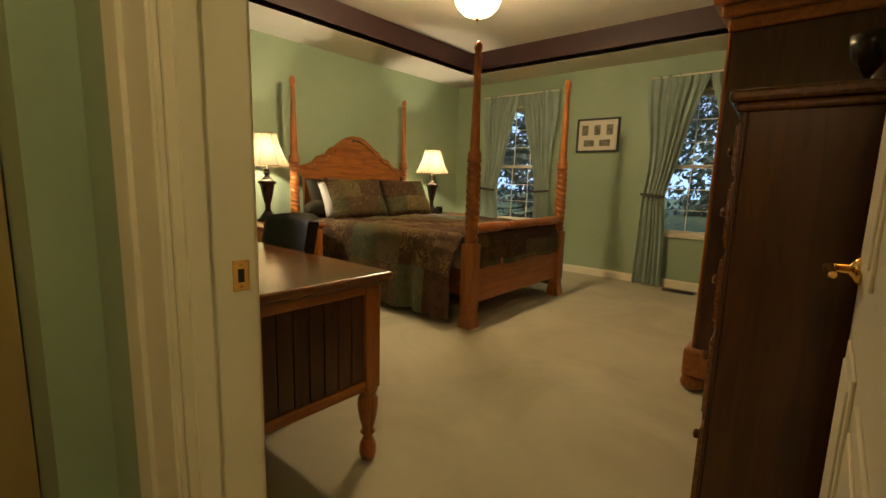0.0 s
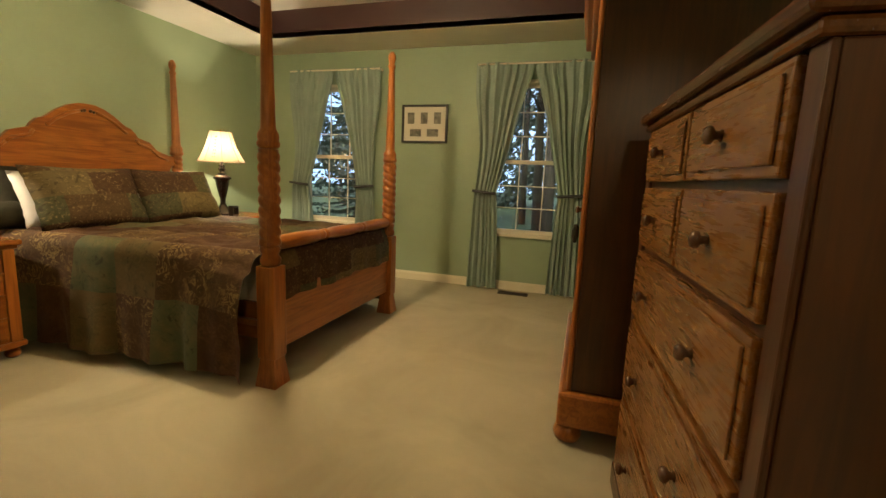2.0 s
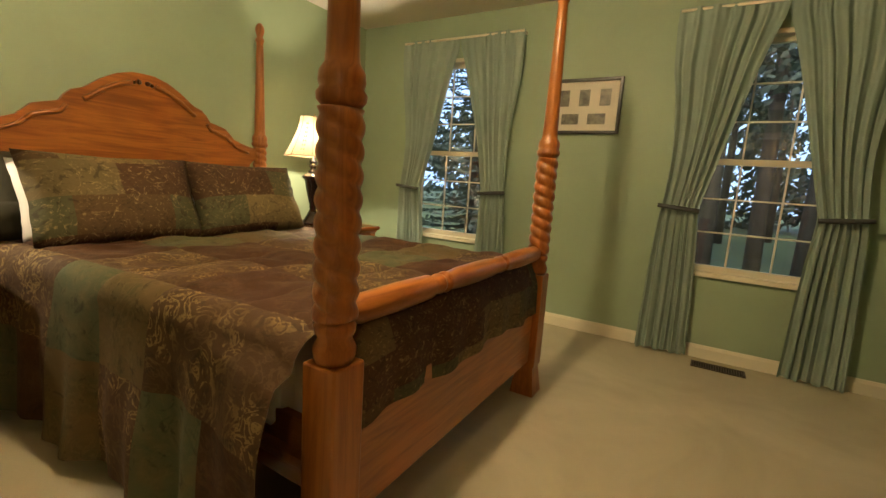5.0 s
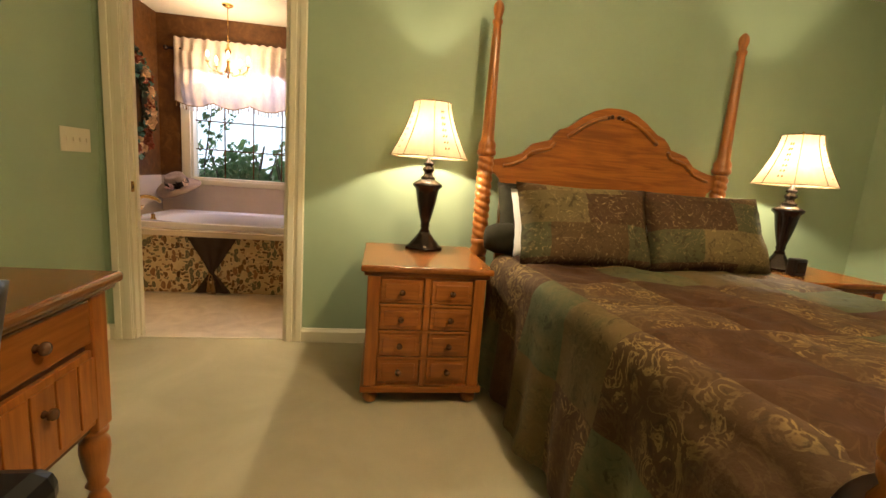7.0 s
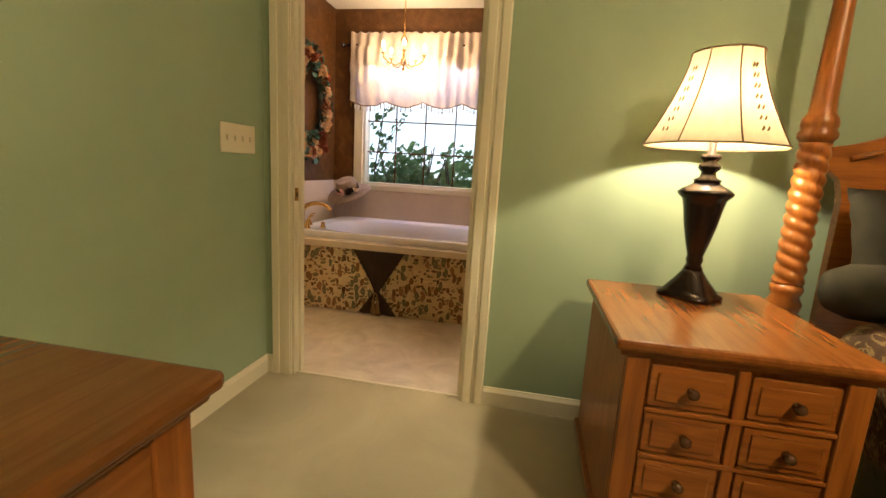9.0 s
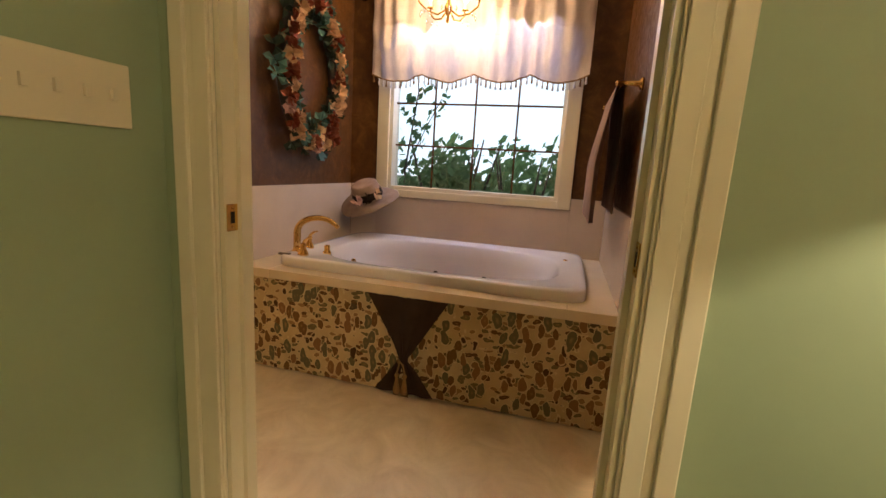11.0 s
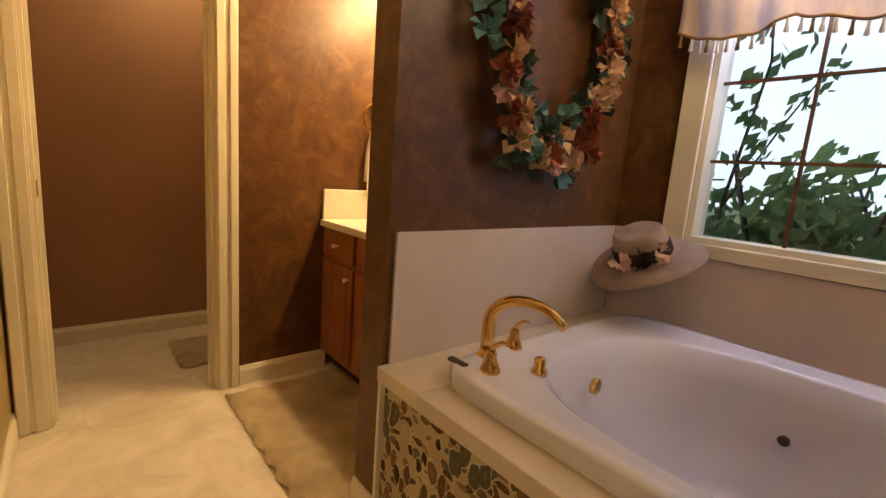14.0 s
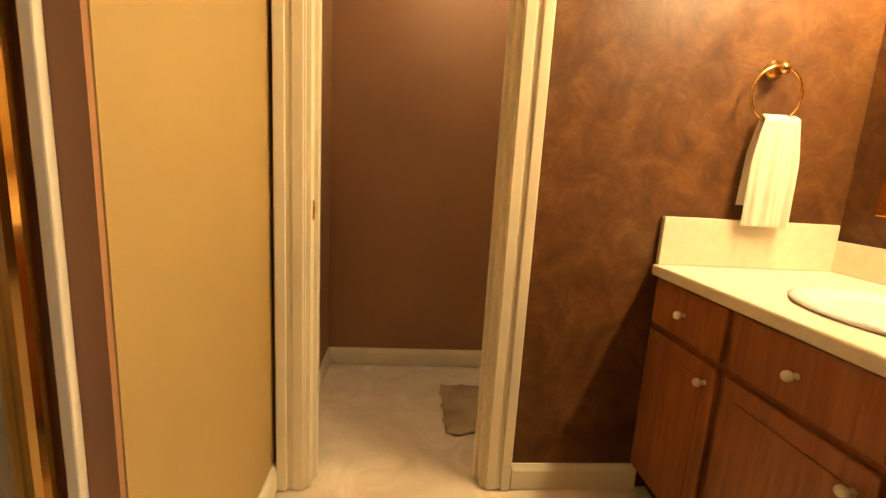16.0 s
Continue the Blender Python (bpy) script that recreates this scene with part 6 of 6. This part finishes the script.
def vanity_lamp(y, z, group):
    v = thing("vanity_light", "brass bar vanity light with three lit globe bulbs", "lamp", (VX, y, z), 0, group)
    part("bar", boxes((0.001, 0.03, -0.40, 0.40, -0.05, 0.05), bev=0.006), GOLD, v)
    for dy in (-0.28, 0.0, 0.28):
        bm = bmesh.new()
        lathe(bm, [(0.022, 0.03), (0.020, 0.05)], 12, (0, dy, 0), axis="x")
        part("socket", bm, GOLD, v)
        bm = bmesh.new()
        bmesh.ops.create_icosphere(bm, subdivisions=3, radius=0.045, matrix=Matrix.Translation((0.092, dy, 0)))
        for f in bm.faces:
            f.smooth = True
        o = part("globe", bm, BULB, v)
        o.visible_shadow = False


vanity_lamp(-1.24, 2.0, "vanity lights")
vanity_lamp(1.78, 2.05, "vanity lights")

# towel ring
TR = thing("towel_ring", "brass towel ring on the brown wall beside the vanity", "towel ring", (-1.577, SY, 1.381))
bm = bmesh.new()
lathe(bm, [(0.026, 0.0005), (0.028, 0.010), (0.016, 0.018), (0.013, 0.04), (0.018, 0.05), (0.006, 0.058)], 18, axis="y")
bmesh.ops.recalc_face_normals(bm, faces=bm.faces[:])
part("mount", bm, GOLD, TR)
bm = bmesh.new()
tube(bm, [(0.078 * math.sin(a), 0.035, -0.070 + 0.078 * math.cos(a)) for a in [2 * math.pi * k / 32 for k in range(33)]], 0.0042, 7)
part("ring", bm, GOLD, TR)


def hand_towel(u, v):
    t = v * 2 - 1
    zr_ = SYZ
    w_ = 0.052 + 0.022 * min(1.0, abs(t) * 2.2)
    x = -1.603 + (u * 2 - 1) * w_
    y = SY + 0.035 + (1 if t < 0 else -1) * (0.010 + 0.010 * math.sin(u * 21) ** 2 * abs(t))
    L = 0.33 if t < 0 else 0.27
    return Vector((x, y + 0.008 * math.sin(u * 16 + 1) * abs(t), zr_ + 0.008 - abs(t) ** 1.1 * L))


SYZ = 1.381 - 0.132
bm = bmesh.new()
sheet_grid(bm, 24, 40, hand_towel)
solo("hand_towel", bm, WTOWEL, "ivory hand towel through the brass ring", "towel")

# rugs
def rug(name, label, x0, x1, y0, y1, seed):
    bm = bmesh.new()
    rn = random.Random(seed)
    N = 60

    def f(u, v):
        x, y = x0 + (x1 - x0) * u, y0 + (y1 - y0) * v
        e = min(u, 1 - u) * (x1 - x0), min(v, 1 - v) * (y1 - y0)
        z = 0.004 + 0.018 * min(1, min(e) / 0.03) * (0.7 + 0.5 * noise.noise(Vector((x * 22, y * 22, seed))))
        wv = 0.010 * math.sin(y * 55) if u in (0.0, 1.0) else 0
        wu = 0.010 * math.sin(x * 55) if v in (0.0, 1.0) else 0
        return Vector((x + wv, y + wu, z))
    vs = sheet_grid(bm, N, N, f)
    bb = [bm.verts.new((v.co.x, v.co.y, -0.003)) for v in [vs[0][0], vs[N][0], vs[N][N], vs[0][N]]]
    bm.faces.new(bb[::-1])
    solo(name, bm, RUG, label, "rug")


rug("bath_rug", "tan shag rug with scalloped edge in front of the vanity", -1.39, -0.83, SY + 0.09, -0.79, 3)
rug("bath_mat", "small brown mat on the water closet floor", -1.15, -0.72, -2.45, -2.05, 5)

# shower frame by the tan wall
SH = thing("shower_enclosure", "brass framed shower enclosure beside the tan bathroom wall", "shower", (0, 0, 0))
part("jamb", boxes((-0.092, -0.074, EY + 0.013, EY + 0.03, 0.0, 2.0), bev=0.003), TRIM, SH, "cream shower jamb")
part("post", boxes((-0.062, -0.018, EY + 0.013, EY + 0.05, 0.0, 1.95), bev=0.012), GOLD, SH, "brass upright")
for a, b in ((1.90, 1.95), (0.0, 0.06)):
    part("rail", boxes((-0.055, -0.025, EY + 0.05, -0.246, a, b), bev=0.004), GOLD, SH)
part("pane", boxes((-0.042, -0.037, EY + 0.05, -0.246, 0.06, 1.90)), GLASS, SH)

# closet door on the north part of the east wall
CL = thing("closet_door", "cream six-panel closet door in the bathroom wall", "door", (BX - 0.012, 1.75, 0))
part("leaf", boxes((-0.02, -0.001, 0, 0.75, 0.01, 2.02), bev=0.002), TRIM, CL)
for ya, yb in ((0.09, 0.335), (0.415, 0.66)):
    for za, zb_ in ((0.22, 0.80), (0.94, 1.58), (1.68, 1.90)):
        part("panel", boxes((-0.027, -0.02, ya, yb, za, zb_), bev=0.003), TRIM, CL)


# outdoors
structure("ground", boxes((-400, 400, YN + 0.13, 600, -0.7, -0.6), (-400, AX0 - 0.24, -400, YN + 0.13, -0.7, -0.6)), GRASS, "lawn outside under dusk light")


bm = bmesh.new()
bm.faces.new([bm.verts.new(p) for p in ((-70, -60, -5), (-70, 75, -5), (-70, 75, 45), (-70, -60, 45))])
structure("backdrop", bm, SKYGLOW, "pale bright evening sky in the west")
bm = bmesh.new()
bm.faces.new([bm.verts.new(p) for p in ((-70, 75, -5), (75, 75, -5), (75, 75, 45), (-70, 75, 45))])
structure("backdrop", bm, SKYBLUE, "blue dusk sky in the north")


def blob_leaves(bm, c, r, count, size, rn, flat=1.0):
    for i in range(count):
        d = Vector((rn.gauss(0, 1), rn.gauss(0, 1), rn.gauss(0, flat))).normalized()
        p = Vector(c) + d * r * (rn.uniform(0.55, 1.0))
        n_ = Vector((rn.gauss(0, 1), rn.gauss(0, 1), rn.gauss(0, 1))).normalized()
        u = n_.orthogonal().normalized() * size * rn.uniform(0.6, 1.3)
        w = n_.cross(u) * 0.5
        bm.faces.new([bm.verts.new(p - u), bm.verts.new(p + w), bm.verts.new(p + u), bm.verts.new(p - w)])


def spruce(at, h, r, seed, label):
    rn = random.Random(seed)
    t = thing("spruce_tree", label, "tree", at)
    bm = bmesh.new()
    tube(bm, [(0, 0, 0), (0.02, 0, h * 0.5), (0, 0.02, h)], [0.13, 0.08, 0.01], 8)
    part("trunk", bm, BARK, t)
    bm = bmesh.new()
    n_w = int(h / 0.22)
    for k in range(n_w):
        z = 0.3 + (h - 0.4) * k / n_w
        rad_ = r * (1 - (z / h)) ** 0.8 + 0.1
        for j in range(9):
            a = rn.uniform(0, 6.283)
            L = rad_ * rn.uniform(0.75, 1.1)
            steps = max(4, int(L / 0.10))
            for i in range(steps):
                q = (i + 0.5) / steps
                p = Vector((L * q * math.cos(a), L * q * math.sin(a), z - 0.25 * L * q + 0.22 * L * q * q))
                for s_ in (-1, 1):
                    for m_ in range(2):
                        wd = 0.16 * (1 - q * 0.5) * rn.uniform(0.7, 1.3)
                        dirv = Vector((math.cos(a + s_ * (0.9 + 0.3 * m_)), math.sin(a + s_ * (0.9 + 0.3 * m_)), rn.uniform(-0.35, 0.1)))
                        sd = Vector((-math.sin(a), math.cos(a), 0)) * 0.02 + Vector((0, 0, 0.018))
                        bm.faces.new([bm.verts.new(p - sd), bm.verts.new(p + dirv * wd * 0.6 - sd * 0.8), bm.verts.new(p + dirv * wd), bm.verts.new(p + dirv * wd * 0.5 + sd)])
    part("needles", bm, NEEDLE, t)


spruce((0.55, 8.4, -0.6), 6.5, 1.9, 11, "dense blue-green spruce on the lawn close to the bedroom window")
spruce((-1.6, 10.5, -0.6), 7.0, 2.1, 12, "tall blue-green spruce on the lawn behind another")


def deciduous(at, h, seed, label, r=1.6):
    rn = random.Random(seed)
    t = thing("tree", label, "tree", at)
    bm = bmesh.new()
    lean = rn.uniform(-0.3, 0.3)
    tube(bm, [(0, 0, 0), (lean * 0.3, 0.05, h * 0.3), (lean * 0.6, 0, h * 0.6), (lean, 0, h * 0.95)], [0.16, 0.13, 0.09, 0.03], 8)
    tips = []
    for k in range(7):
        z = h * (0.42 + 0.07 * k)
        a = rn.uniform(0, 6.28)
        L = rn.uniform(0.9, 1.7)
        e = (lean * z / h + L * math.cos(a), L * math.sin(a), z + L * 0.6)
        tube(bm, [(lean * z / h, 0, z), ((lean * z / h + e[0]) / 2, e[1] / 2, z + L * 0.35), e], [0.05, 0.035, 0.012], 6)
        tips.append(e)
    part("trunk", bm, BARK, t)
    bm = bmesh.new()
    for e in tips + [(lean, 0, h)]:
        for j in range(4):
            blob_leaves(bm, (e[0] + rn.gauss(0, r * 0.3), e[1] + rn.gauss(0, r * 0.3), e[2] + rn.gauss(0, 0.4)), rn.uniform(0.4, 0.8), 90, 0.09, rn)
    part("crown", bm, NEEDLE, t)


rn0 = random.Random(5)
k = 0
for x, y in ((3.0, 11.0), (3.9, 12.5), (4.9, 14.0), (2.4, 15.0), (5.6, 11.5), (4.2, 17.0), (6.8, 16.0), (1.4, 19.0), (3.4, 21.0), (7.6, 20.0), (5.2, 24.0), (0.0, 16.0), (-2.5, 18.0)):
    deciduous((x, y, -0.6), rn0.uniform(6.5, 9.5), 40 + k, "leafy woodland tree with a bare lower trunk at dusk")
    k += 1
rn = random.Random(9)
bm = bmesh.new()
for i in range(260):
    x, y = rn.uniform(-16, 26), rn.uniform(27, 36)
    blob_leaves(bm, (x, y, rn.uniform(-0.4, 6.5)), rn.uniform(0.8, 1.7), 60, 0.28, rn)
ob = mesh_ob("far_woods", bm, NEEDLE)
tagged(ob, "dark far woods beyond the lawn", "woods", "", "stuff")


def shrub(at, r, h, seed, label):
    rn = random.Random(seed)
    t = thing("shrub", label, "shrub", at)
    bm = bmesh.new()
    for j in range(6):
        a = rn.uniform(0, 6.28)
        tube(bm, [(0, 0, 0), (0.3 * r * math.cos(a), 0.3 * r * math.sin(a), h * 0.5), (0.7 * r * math.cos(a), 0.7 * r * math.sin(a), h * 0.9)], [0.03, 0.02, 0.006], 5)
    part("stems", bm, BARK, t)
    bm = bmesh.new()
    for j in range(16):
        a, q = rn.uniform(0, 6.28), rn.uniform(0, 0.75)
        blob_leaves(bm, (q * r * math.cos(a), q * r * math.sin(a), h * rn.uniform(0.35, 0.9)), r * 0.36, 90, 0.055, rn)
    part("leaves", bm, LEAF, t)


shrub((-3.2, -0.15, -0.6), 0.60, 2.10, 1, "tall green shrub outside the tub window")
shrub((-3.5, 0.45, -0.6), 0.8, 1.95, 2, "broad green shrub outside the tub window")
shrub((-3.8, 1.35, -0.6), 0.8, 1.75, 3, "low dark green shrub outside the tub window")
shrub((-3.2, -1.15, -0.6), 0.7, 2.7, 4, "tall leafy shrub outside the tub window")
vine = thing("vine", "leafy green climbing vine close outside the tub window", "plant", (-2.52, -0.40, -0.6))
rn = random.Random(31)
bm = bmesh.new()
tube(bm, [(0, 0, 0), (0.03, 0.06, 0.9), (-0.02, 0.02, 1.6), (0.02, 0.12, 2.2), (0, 0.05, 2.7)], [0.012, 0.010, 0.008, 0.005, 0.003], 6)
tube(bm, [(-0.02, 0.02, 1.6), (0.02, 0.20, 1.95), (0, 0.30, 2.15)], [0.006, 0.004, 0.003], 5)
part("stem", bm, BARK, vine)
bm = bmesh.new()
for k in range(16):
    z = 1.45 + 0.08 * k
    blob_leaves(bm, (rn.uniform(-0.04, 0.04), 0.06 + rn.uniform(-0.06, 0.14), z), 0.07, 7, 0.038, rn)
for k in range(5):
    blob_leaves(bm, (0.0, 0.14 + 0.045 * k, 1.85 + 0.08 * k), 0.05, 6, 0.034, rn)
part("leaves", bm, LEAF, vine)
